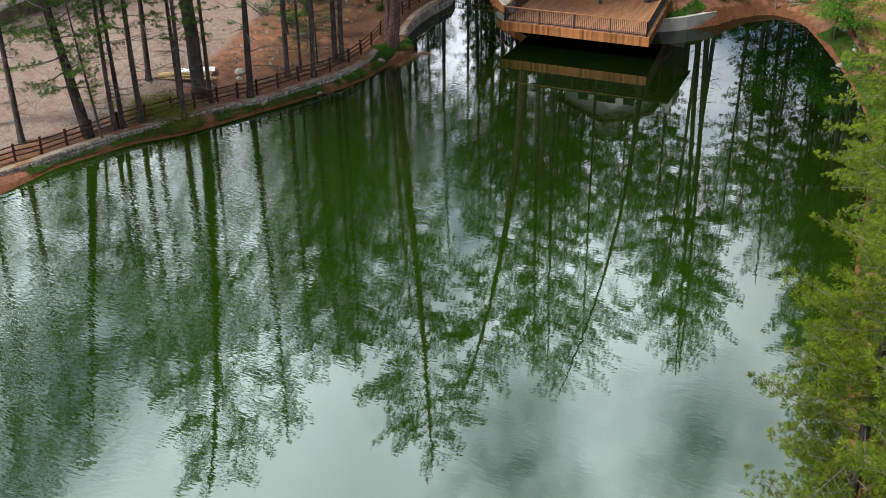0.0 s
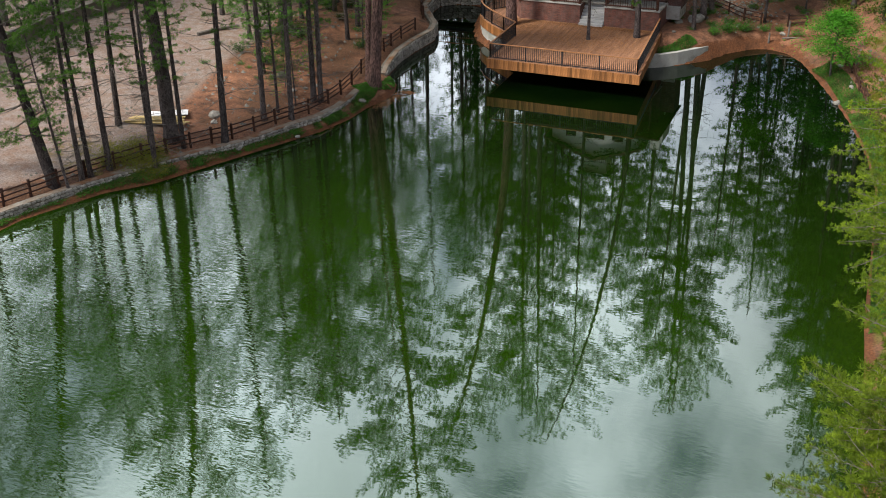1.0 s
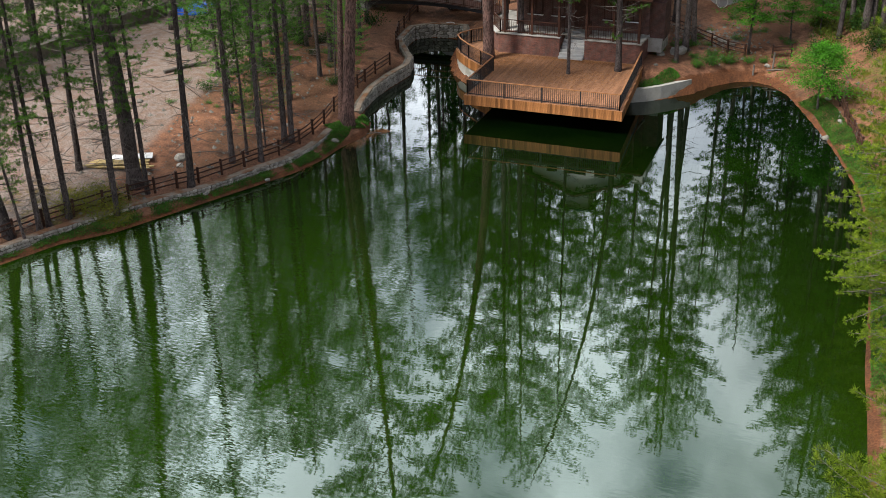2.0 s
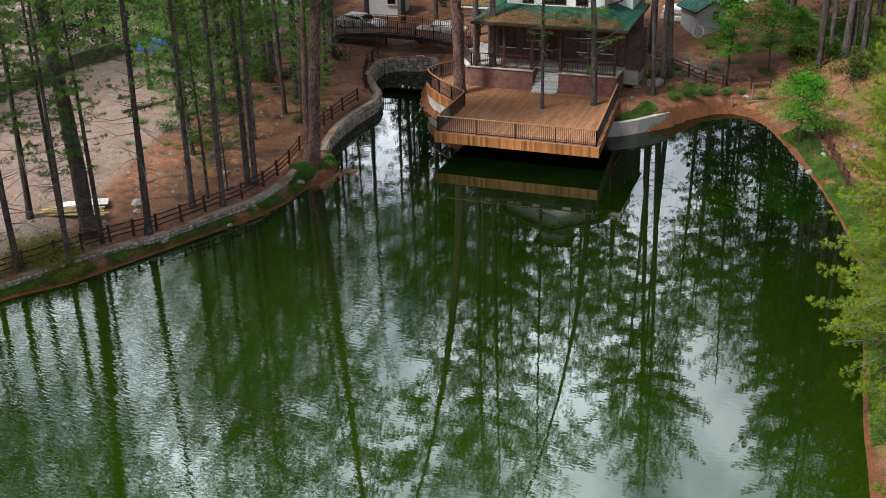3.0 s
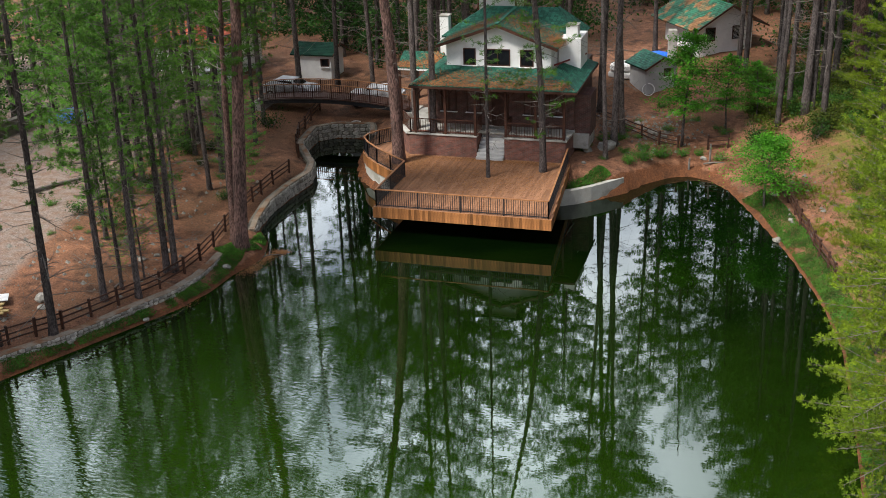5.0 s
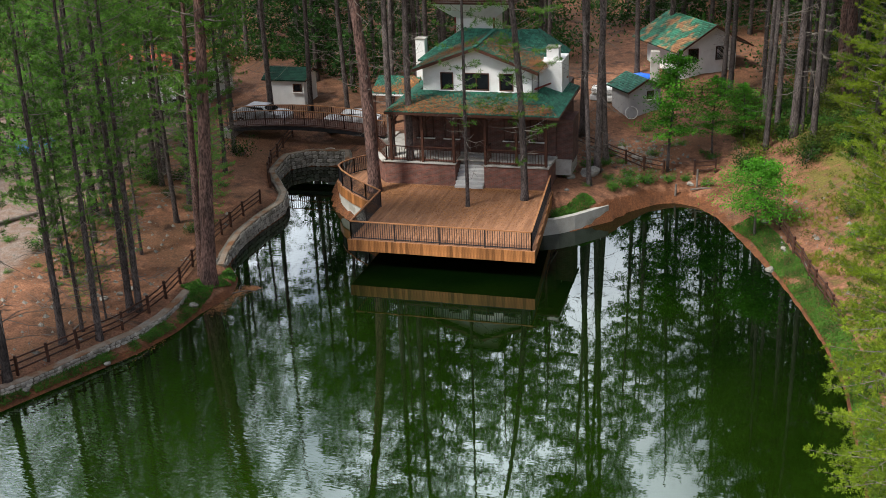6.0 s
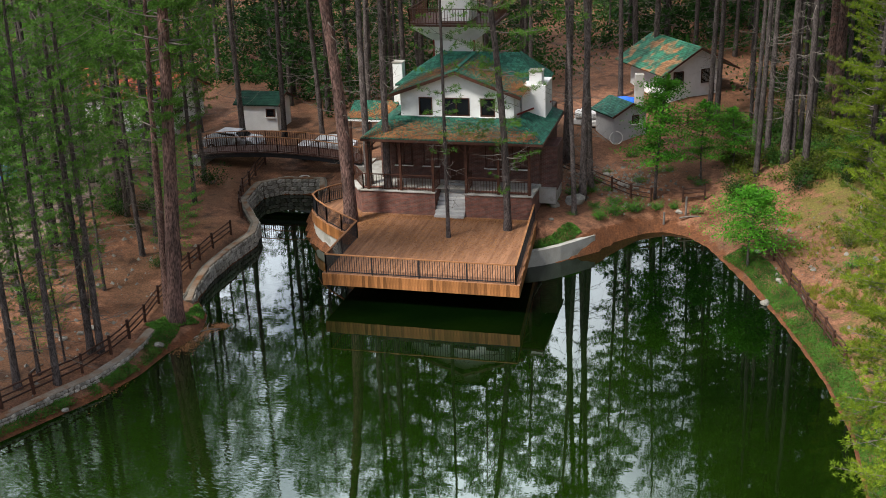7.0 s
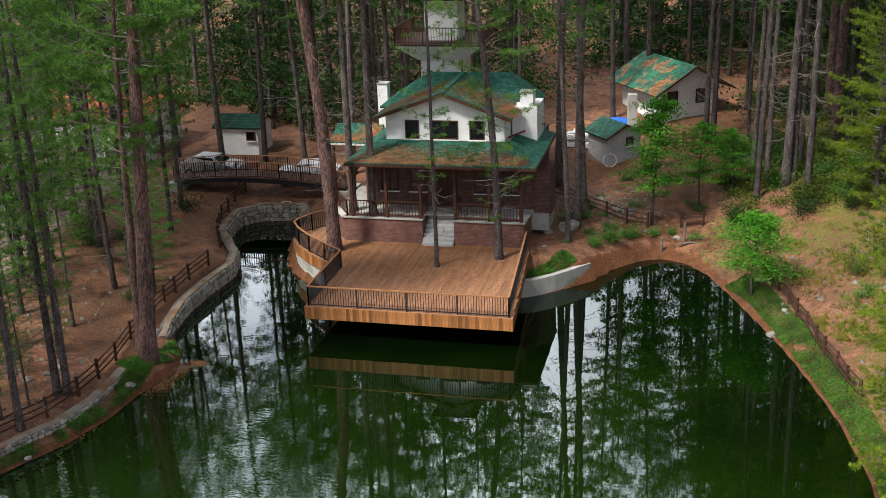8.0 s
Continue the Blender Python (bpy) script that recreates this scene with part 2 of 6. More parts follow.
def shore_distance(x, y):
    """Metres from the water's edge: positive on land, negative in the pond."""
    x, y = np.asarray(x, float), np.asarray(y, float)
    shape = x.shape
    x, y = x.reshape(-1, 1), y.reshape(-1, 1)
    (ax, ay), (bx, by) = SHORE.T, np.roll(SHORE, -1, axis=0).T
    ex, ey = bx - ax, by - ay
    out = []
    for i in range(0, len(x), 20000):
        px, py = x[i:i + 20000], y[i:i + 20000]
        t = np.clip(((px - ax) * ex + (py - ay) * ey) / (ex * ex + ey * ey), 0, 1)
        best = np.hypot(px - ax - t * ex, py - ay - t * ey).min(axis=1)
        cross = ((ay > py) != (by > py)) & (px < ex * (py - ay) / (ey + 1e-12) + ax)
        out.append(np.where(cross.sum(axis=1) % 2 == 1, -best, best))
    return np.concatenate(out).reshape(shape)


def wobble(x, y, s):
    return (np.sin(x * s + 1.3) * np.cos(y * s * 1.17 + 0.4) + 0.5 * np.sin(x * s * 2.3 + y * s * 1.9 + 2.0)) / 1.5


def height(x, y):
    x, y = np.asarray(x, float), np.asarray(y, float)
    d = shore_distance(x, y)
    bed = np.maximum(-1.8, d * 0.8)
    out = np.maximum(d, 0)
    bank = 0.42 * (1 - np.exp(-out / 0.55))
    left = smoothstep(2, -4, x)
    right = smoothstep(9.0, 19, x)
    # the left bank climbs gently to the track
    up_left = 0.25 * smoothstep(0.6, 1.6, out) + 0.15 * np.maximum(out - 2.4, 0) - 0.12 * np.maximum(out - 9, 0)
    # by the inlet the ground is held up by walls
    inlet = smoothstep(-3.5, 2.0, y) * smoothstep(28, 20, y) * smoothstep(-20, -12, x)
    up_left = up_left + inlet * 0.45 * smoothstep(0.1, 0.5, out)
    # the right side is a hill
    up_right = 0.3 * smoothstep(0.5, 1.6, out) + 0.34 * np.maximum(out - 2.2, 0) * smoothstep(30, 16, y) + 0.12 * np.maximum(out - 2.2, 0) * smoothstep(16, 30, y)
    # behind, the yard of the house and the forest floor
    middle = 0.55 * smoothstep(0.3, 1.5, out) + 0.135 * np.clip(out - 1.5, 0, 12) + 0.05 * np.maximum(out - 13.5, 0)
    up = left * up_left + right * up_right + (1 - left) * (1 - right) * middle
    back = 0.035 * np.maximum(y - 42, 0) + 0.16 * np.maximum(x - 45, 0) + 0.05 * np.maximum(-x - 45, 0)
    rough = (0.10 * wobble(x, y, 0.55) + 0.05 * wobble(x, y, 1.9)) * smoothstep(1.0, 5.0, out)
    land = bank + up + np.minimum(back, 30) + rough
    # the yard under the house is level
    yard = smoothstep(2.2, 0.8, np.maximum(np.abs(x - 4.3) / 6.0, np.abs(y - 14.0) / 5.5)) * smoothstep(8, 9.5, y)
    land = land * (1 - yard) + yard * 1.55
    return np.where(d > 0, land, bed)


def ground_z(x, y):
    return float(height(x, y))


def axis(lo, hi, inner_lo, inner_hi, step):
    core = np.arange(inner_lo, inner_hi + 1e-6, step)
    outs, v, s = [], inner_hi, step
    while v < hi:
        s *= 1.22
        v += s
        outs.append(v)
    ins, v, s = [], inner_lo, step
    while v > lo:
        s *= 1.22
        v -= s
        ins.append(v)
    return np.array(ins[::-1] + list(core) + outs)


def land_material():
    """Pine litter over red-brown soil, with grass, trodden grey gravel and wet mud where the plan has them."""
    m = bpy.data.materials.new("forest_floor")
    m.use_nodes = True
    n, l = m.node_tree.nodes, m.node_tree.links
    p = n["Principled BSDF"]
    p.inputs["Roughness"].default_value = 0.95
    p.inputs["Specular IOR Level"].default_value = 0.2
    tc = n.new("ShaderNodeTexCoord")

    def noise_at(s, d=6.0, r=0.6):
        t = n.new("ShaderNodeTexNoise")
        t.inputs["Scale"].default_value, t.inputs["Detail"].default_value, t.inputs["Roughness"].default_value = s, d, r
        l.new(tc.outputs["Object"], t.inputs["Vector"])
        return t.outputs["Fac"]

    def rng(v, lo, hi, a=0.0, b=1.0):
        r = n.new("ShaderNodeMapRange")
        for k, q in (("From Min", lo), ("From Max", hi), ("To Min", a), ("To Max", b)):
            r.inputs[k].default_value = q
        l.new(v, r.inputs["Value"])
        return r.outputs["Result"]

    def mixed(fac, a, b):
        x = n.new("ShaderNodeMixRGB")
        l.new(fac, x.inputs["Fac"])
        for k, v in (("Color1", a), ("Color2", b)):
            if isinstance(v, tuple):
                x.inputs[k].default_value = (*v, 1)
            else:
                l.new(v, x.inputs[k])
        return x.outputs["Color"]

    def math_node(op, a, b):
        x = n.new("ShaderNodeMath")
        x.operation = op
        for i, v in enumerate((a, b)):
            if isinstance(v, (int, float)):
                x.inputs[i].default_value = v
            else:
                l.new(v, x.inputs[i])
        return x.outputs["Value"]

    zone = n.new("ShaderNodeVertexColor")
    zone.layer_name = "zone"
    sep = n.new("ShaderNodeSeparateColor")
    l.new(zone.outputs["Color"], sep.inputs["Color"])
    big, mid, fine = noise_at(0.25), noise_at(1.7), noise_at(11.0, 8.0, 0.7)
    litter = mixed(rng(mid, 0.35, 0.65), (0.28, 0.132, 0.074), (0.125, 0.062, 0.038))
    litter = mixed(rng(big, 0.45, 0.6), litter, (0.155, 0.08, 0.045))
    litter = mixed(rng(noise_at(0.7), 0.55, 0.68), litter, (0.07, 0.04, 0.026))
    gravel = mixed(rng(mid, 0.4, 0.62), (0.235, 0.19, 0.162), (0.20, 0.132, 0.098))
    grass = mixed(rng(mid, 0.35, 0.65), (0.105, 0.13, 0.020), (0.14, 0.11, 0.030))
    mud = mixed(rng(mid, 0.35, 0.65), (0.16, 0.062, 0.026), (0.09, 0.04, 0.02))
    col = mixed(rng(math_node("ADD", sep.outputs["Green"], math_node("SUBTRACT", mid, 0.5)), 0.35, 0.65), litter, gravel)
    col = mixed(rng(math_node("ADD", sep.outputs["Red"], math_node("MULTIPLY", math_node("SUBTRACT", mid, 0.5), 1.6)), 0.4, 0.7), col, grass)
    col = mixed(rng(math_node("ADD", sep.outputs["Blue"], math_node("SUBTRACT", mid, 0.5)), 0.4, 0.6), col, mud)
    hsv = n.new("ShaderNodeHueSaturation")
    l.new(col, hsv.inputs["Color"])
    l.new(rng(fine, 0.28, 0.72, 0.4, 1.6), hsv.inputs["Value"])
    l.new(hsv.outputs["Color"], p.inputs["Base Color"])
    b = n.new("ShaderNodeBump")
    b.inputs["Strength"].default_value, b.inputs["Distance"].default_value = 1.0, 0.1
    l.new(fine, b.inputs["Height"])
    l.new(b.outputs["Normal"], p.inputs["Normal"])
    return m


def build_ground():
    xs, ys = axis(-900, 900, -34, 46, 0.5), axis(-700, 1500, -52, 44, 0.5)
    gx, gy = np.meshgrid(xs, ys)
    gz = height(gx, gy)
    nx, ny = len(xs), len(ys)
    verts = np.column_stack([gx.ravel(), gy.ravel(), gz.ravel()])
    i = np.arange((ny - 1) * (nx - 1))
    r, c = i // (nx - 1), i % (nx - 1)
    a = r * nx + c
    faces = np.column_stack([a, a + 1, a + nx + 1, a + nx])
    me = bpy.data.meshes.new("ground")
    me.vertices.add(len(verts))
    me.vertices.foreach_set("co", verts.ravel())
    me.loops.add(faces.size)
    me.loops.foreach_set("vertex_index", faces.ravel())
    me.polygons.add(len(faces))
    me.polygons.foreach_set("loop_start", np.arange(0, faces.size, 4))
    me.polygons.foreach_set("loop_total", np.full(len(faces), 4))
    me.update()
    d = shore_distance(gx, gy)
    gravel = smoothstep(-14.0, -16.5, gx + 0.16 * (gy + 8)) * smoothstep(34, 24, gy) * smoothstep(1.5, 4, d)
    grass = smoothstep(23.0, 26, gx) * 0.52 + 0.5 * np.exp(-((gx - 23.4) / 1.6) ** 2 - ((gy - 12.2) / 3.0) ** 2) + 0.35 * np.exp(-((gx - 24.5) / 3.0) ** 2 - ((gy - 18) / 3.5) ** 2) + 0.5 * smoothstep(2.2, 0.6, np.hypot((gx + 13.5) / 3.5, (gy + 21) / 2.2)) + 0.25 * smoothstep(14, 20, gx) * smoothstep(16, 22, gy)
    mud = smoothstep(0.6, 0.2, d) + 0.5 * smoothstep(3.5, 1.5, np.hypot(gx - 16.5, gy - 14.5) - 1.0)
    zone = np.column_stack([grass.ravel(), gravel.ravel(), np.clip(mud, 0, 1).ravel(), np.ones(gx.size)]).clip(0, 1)
    layer = me.color_attributes.new("zone", "FLOAT_COLOR", "POINT")
    layer.data.foreach_set("color", zone.ravel())
    me.materials.append(land_material())
    me.polygons.foreach_set("use_smooth", [True] * len(me.polygons))
    return tagged(new("ground", me), "red-brown forest soil under pine litter, with gravel track", "ground", kind="structure")


def build_water():
    m = bpy.data.materials.new("pond_water")
    m.use_nodes = True
    n, l = m.node_tree.nodes, m.node_tree.links
    p = n["Principled BSDF"]
    p.inputs["Base Color"].default_value = (0.030, 0.075, 0.008, 1)
    p.inputs["Roughness"].default_value = 0.012
    p.inputs["IOR"].default_value = 1.74
    p.inputs["Specular Tint"].default_value = (0.79, 1.0, 0.91, 1)
    tc = n.new("ShaderNodeTexCoord")
    clouds, ripple, fine, b, b2 = (n.new(k) for k in ("ShaderNodeTexNoise", "ShaderNodeTexNoise", "ShaderNodeTexNoise", "ShaderNodeBump", "ShaderNodeBump"))
    for t, s, d in ((clouds, 0.09, 3.0), (ripple, 1.1, 2.0), (fine, 4.2, 1.0)):
        t.inputs["Scale"].default_value, t.inputs["Detail"].default_value = s, d
        l.new(tc.outputs["Object"], t.inputs["Vector"])
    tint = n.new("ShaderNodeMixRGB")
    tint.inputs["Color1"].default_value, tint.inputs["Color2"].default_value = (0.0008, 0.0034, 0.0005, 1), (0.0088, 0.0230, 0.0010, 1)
    # painted-in shade: colour darker by the cove, paler and greener at the open end
    spot, shade_ramp, total = n.new("ShaderNodeSeparateXYZ"), n.new("ShaderNodeMapRange"), n.new("ShaderNodeMath")
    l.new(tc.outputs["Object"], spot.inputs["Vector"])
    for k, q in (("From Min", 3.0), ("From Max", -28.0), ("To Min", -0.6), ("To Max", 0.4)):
        shade_ramp.inputs[k].default_value = q
    l.new(spot.outputs["Y"], shade_ramp.inputs["Value"])
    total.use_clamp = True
    l.new(shade_ramp.outputs["Result"], total.inputs[0])
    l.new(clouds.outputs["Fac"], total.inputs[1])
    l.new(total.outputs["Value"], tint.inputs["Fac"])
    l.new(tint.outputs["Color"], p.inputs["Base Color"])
    b.inputs["Strength"].default_value, b.inputs["Distance"].default_value = 0.028, 0.05
    b2.inputs["Distance"].default_value = 0.03
    # a breeze ruffles the pond towards the left bank and fades out in the cove
    patch, xyz, breeze, gust = n.new("ShaderNodeTexNoise"), n.new("ShaderNodeSeparateXYZ"), n.new("ShaderNodeMapRange"), n.new("ShaderNodeMath")
    patch.inputs["Scale"].default_value = 0.22
    l.new(tc.outputs["Object"], patch.inputs["Vector"])
    l.new(tc.outputs["Object"], xyz.inputs["Vector"])
    for k, q in (("From Min", 9.0), ("From Max", -8.0), ("To Min", 0.05), ("To Max", 0.46)):
        breeze.inputs[k].default_value = q
    l.new(xyz.outputs["X"], breeze.inputs["Value"])
    gust.operation = "MULTIPLY"
    l.new(breeze.outputs["Result"], gust.inputs[0])
    l.new(patch.outputs["Fac"], gust.inputs[1])
    lull, calm = n.new("ShaderNodeMapRange"), n.new("ShaderNodeMath")
    for k, q in (("From Min", -3.0), ("From Max", -20.0), ("To Min", 0.12), ("To Max", 1.0)):
        lull.inputs[k].default_value = q
    l.new(xyz.outputs["Y"], lull.inputs["Value"])
    calm.operation = "MULTIPLY"
    l.new(gust.outputs["Value"], calm.inputs[0])
    l.new(lull.outputs["Result"], calm.inputs[1])
    l.new(calm.outputs["Value"], b2.inputs["Strength"])
    stretch = n.new("ShaderNodeMapping")
    stretch.inputs["Scale"].default_value, stretch.inputs["Rotation"].default_value = (0.55, 1.5, 1.0), (0, 0, 0.5)
    l.new(tc.outputs["Object"], stretch.inputs["Vector"])
    l.new(stretch.outputs["Vector"], fine.inputs["Vector"])
    l.new(ripple.outputs["Fac"], b.inputs["Height"])
    l.new(fine.outputs["Fac"], b2.inputs["Height"])
    l.new(b.outputs["Normal"], b2.inputs["Normal"])
    l.new(b2.outputs["Normal"], p.inputs["Normal"])
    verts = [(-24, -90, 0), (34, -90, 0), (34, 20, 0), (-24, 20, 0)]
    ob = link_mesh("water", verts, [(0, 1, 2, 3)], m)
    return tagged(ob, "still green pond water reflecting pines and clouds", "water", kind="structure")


build_ground()
build_water()


# ---- the deck over the water ----
DZ = 1.62          # top of the deck
RAIL = 1.0
FRONT_L, FRONT_R, BACK_R = Vector((0.06, 0.0, DZ)), Vector((10.17, 0.0, DZ)), Vector((9.36, 9.5, DZ))
KINK = Vector((0.12, 5.15, DZ))
CURVE = [Vector((x, y, DZ)) for x, y in ((0.12, 5.15), (-1.1, 6.15), (-2.4, 7.3), (-3.4, 8.4), (-3.95, 9.3), (-3.95, 9.9), (-3.5, 10.9), (-2.8, 11.8))]


def rail_run(owner, a, b, cap_w=0.09, inset=Vector((0, 0, 0)), height_m=RAIL, gap=0.125, bars=STEEL, cap=RAILCAP, post_every=2.4, post_mat=None):
    """A straight stretch of balustrade: posts, bottom bar, cap and each baluster."""
    a, b = a + inset, b + inset
    length = (b - a).length
    up = Vector((0, 0, 1))
    part("rail_cap", beam(a + up * height_m, b + up * height_m, cap_w, 0.05), cap, owner)
    part("bottom_rail", beam(a + up * 0.09, b + up * 0.09, 0.04, 0.045), bars, owner)
    n = max(1, round(length / post_every))
    for i in range(n + 1):
        p = a.lerp(b, i / n)
        part("post", box((0.06, 0.06, height_m - 0.02), p + up * (height_m / 2 - 0.01)), post_mat or bars, owner)
    m = max(1, int(length / gap))
    mesh = None
    for i in range(1, m):
        p = a.lerp(b, i / m)
        if mesh is None:
            ob = part("baluster", box((0.026, 0.026, height_m - 0.1), (0, 0, height_m / 2)), bars, owner)
            mesh = ob.data
        else:
            ob = new("baluster", mesh)
            ob.parent = owner
        ob.location = p


def build_deck():
    deck = tagged(empty("deck", (0, 0, 0)), "red-brown timber deck cantilevered over the pond", "deck", kind="structure")
    # solid frame under the boards
    outline = [FRONT_L, FRONT_R, BACK_R, Vector((-0.9, 9.5, DZ)), Vector((-2.8, 11.8, DZ)), Vector((-3.5, 10.9, DZ)), Vector((-3.95, 9.9, DZ)),
               Vector((-3.95, 9.3, DZ)), Vector((-3.4, 8.4, DZ)), Vector((-2.4, 7.3, DZ)), Vector((-1.1, 6.15, DZ)), KINK]
    top, bottom = [v - Vector((0, 0, 0.045)) for v in outline], [v - Vector((0, 0, 0.6)) for v in outline]
    k = len(outline)
    faces = [tuple(range(k)), tuple(range(2 * k - 1, k - 1, -1))] + [(i, i + k, (i + 1) % k + k, (i + 1) % k) for i in range(k)]
    link_mesh("frame", top + bottom, faces, STAIN, deck)

    def right_edge(y):
        return FRONT_R.x + (BACK_R.x - FRONT_R.x) * y / 9.5

    def left_edge(y):
        if y <= KINK.y:
            return FRONT_L.x + 0.06 * y / KINK.y
        for p, q in zip(CURVE, CURVE[1:]):
            if p.y <= y <= q.y:
                return p.x + (q.x - p.x) * (y - p.y) / (q.y - p.y + 1e-9)
        return -2.8

    # boards run away from the water, in two lengths
    w = 0.138
    count = int((FRONT_R.x + 4.0) / w)
    for i in range(count):
        x = FRONT_R.x - w * (i + 0.5)
        if x > FRONT_L.x + 0.07:
            y0, y1 = 0.0, 9.5
        else:
            ys = [y for y in np.arange(5.2, 11.8, 0.05) if left_edge(y) < x - 0.02]
            if not ys:
                continue
            y0, y1 = min(ys), 9.5 if x > -0.9 else 9.5 + (-0.9 - x) * 1.2
            y1 = min(y1, max(ys) + 0.05)
        # the right-hand boards are cut along the slanting edge
        if x > BACK_R.x - 0.05:
            y1 = max(0.3, (FRONT_R.x - x) / (FRONT_R.x - BACK_R.x) * 9.5)
        if y1 - y0 < 0.15:
            continue
        cut = y0 + (y1 - y0) * (0.35 + 0.3 * random.random())
        for a, b in ((y0, cut), (cut, y1)):
            dz = random.uniform(-0.004, 0.004)
            part("plank", box((w - 0.009, b - a - 0.008, 0.04), (x, (a + b) / 2, DZ - 0.02 + dz)), DECK, deck)
    # upright boards of the fascia
    runs = [(FRONT_L, FRONT_R), (FRONT_R, BACK_R), (KINK, FRONT_L)] + [(q, p) for p, q in zip(CURVE, CURVE[1:])]
    for a, b in runs:
        length = (b - a).length
        n = max(1, round(length / 0.16))
        turn = math.degrees(math.atan2(b.y - a.y, b.x - a.x))
        mesh = None
        for i in range(n):
            p = a.lerp(b, (i + 0.5) / n)
            if mesh is None:
                ob = part("fascia_board", box((length / n - 0.008, 0.03, 0.62), (0, 0, -0.31)), FASCIA, deck)
                mesh = ob.data
            else:
                ob = new("fascia_board", mesh)
                ob.parent = deck
            ob.matrix_basis = pose(p.x, p.y, DZ + 0.004 + random.uniform(-0.004, 0.004), 0, 0, turn)
    # concrete wall under the curved end
    base = [Vector((-0.4, 6.7, 0)), Vector((-1.5, 6.5, 0)), Vector((-2.6, 7.45, 0)), Vector((-3.55, 8.5, 0)), Vector((-4.0, 9.4, 0)), Vector((-3.95, 10.1, 0)), Vector((-3.4, 11.3, 0))]
    wall_verts, wall_faces = [], []
    for p in base:
        c = p + (Vector((1.5, 9.5, 0)) - p).normalized() * 0.45
        wall_verts += [(*p.xy, -1.0), (p.x + 0.05, p.y + 0.05, 1.02), (*c.xy, 1.02), (*c.xy, -1.0)]
    for i in range(len(base) - 1):
        for j in range(4):
            wall_faces.append((i * 4 + j, i * 4 + (j + 1) % 4, (i + 1) * 4 + (j + 1) % 4, (i + 1) * 4 + j))
    wall_faces += [(0, 1, 2, 3), tuple(len(wall_verts) - k for k in (1, 2, 3, 4))]
    link_mesh("foundation", wall_verts, wall_faces, CONCRETE, deck, "pale rough concrete foundation")
    # a back wall of concrete where the deck meets the bank
    part("back_wall", box((9.2, 0.4, 2.0), (4.6, 8.4, 0.0)), CONCRETE, deck)

    rails = tagged(empty("deck_railing"), "black steel railing with a reddish timber cap", "railing")
    i1 = Vector((0.17, 0.14, 0))
    rail_run(rails, FRONT_L + i1, FRONT_R + Vector((-0.2, 0.14, 0)))
    rail_run(rails, FRONT_R + Vector((-0.2, 0.14, 0)), BACK_R + Vector((-0.12, -0.1, 0)), gap=0.11)
    rail_run(rails, FRONT_L + i1, KINK + Vector((0.1, 0.05, 0)), gap=0.11)
    inner = [KINK + Vector((0.1, 0.05, 0))] + [p + (Vector((1.5, 10.5, DZ)) - p).normalized() * 0.12 for p in CURVE[1:]]
    for p, q in zip(inner, inner[1:]):
        rail_run(rails, p, q, post_every=1.3)


# ---- the house ----
HF = 3.0           # porch floor
PX0, PX1, PY = -0.88, 9.1, 9.5
SX0, SX1 = 3.5, 5.26


def brick_material(name, base, second):
    m = bpy.data.materials.new(name)
    m.use_nodes = True
    n, l = m.node_tree.nodes, m.node_tree.links
    p = n["Principled BSDF"]
    p.inputs["Roughness"].default_value = 0.9
    tc, mp, br, b = (n.new(k) for k in ("ShaderNodeTexCoord", "ShaderNodeMapping", "ShaderNodeTexBrick", "ShaderNodeBump"))
    # bricks are laid along x and up z
    mp.inputs["Rotation"].default_value = (radians(-90), 0, 0)
    l.new(tc.outputs["Object"], mp.inputs["Vector"])
    l.new(mp.outputs["Vector"], br.inputs["Vector"])
    br.inputs["Scale"].default_value = 1.0
    br.inputs["Brick Width"].default_value, br.inputs["Row Height"].default_value = 0.24, 0.075
    br.inputs["Mortar Size"].default_value = 0.009
    br.inputs["Color1"].default_value, br.inputs["Color2"].default_value = (*base, 1), (*second, 1)
    br.inputs["Mortar"].default_value = (0.13, 0.10, 0.085, 1)
    stain, hsv, rg = n.new("ShaderNodeTexNoise"), n.new("ShaderNodeHueSaturation"), n.new("ShaderNodeMapRange")
    stain.inputs["Scale"].default_value, stain.inputs["Detail"].default_value = 3.0, 8.0
    l.new(tc.outputs["Object"], stain.inputs["Vector"])
    rg.inputs["From Min"].default_value, rg.inputs["From Max"].default_value = 0.25, 0.75
    rg.inputs["To Min"].default_value, rg.inputs["To Max"].default_value = 0.6, 1.4
    l.new(stain.outputs["Fac"], rg.inputs["Value"])
    l.new(br.outputs["Color"], hsv.inputs["Color"])
    l.new(rg.outputs["Result"], hsv.inputs["Value"])
    l.new(hsv.outputs["Color"], p.inputs["Base Color"])
    b.inputs["Strength"].default_value, b.inputs["Distance"].default_value = 0.6, 0.012
    b.invert = True
    l.new(br.outputs["Fac"], b.inputs["Height"])
    l.new(b.outputs["Normal"], p.inputs["Normal"])
    return m


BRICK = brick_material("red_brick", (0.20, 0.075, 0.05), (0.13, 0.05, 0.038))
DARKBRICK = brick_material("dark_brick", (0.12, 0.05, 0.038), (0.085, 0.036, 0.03))


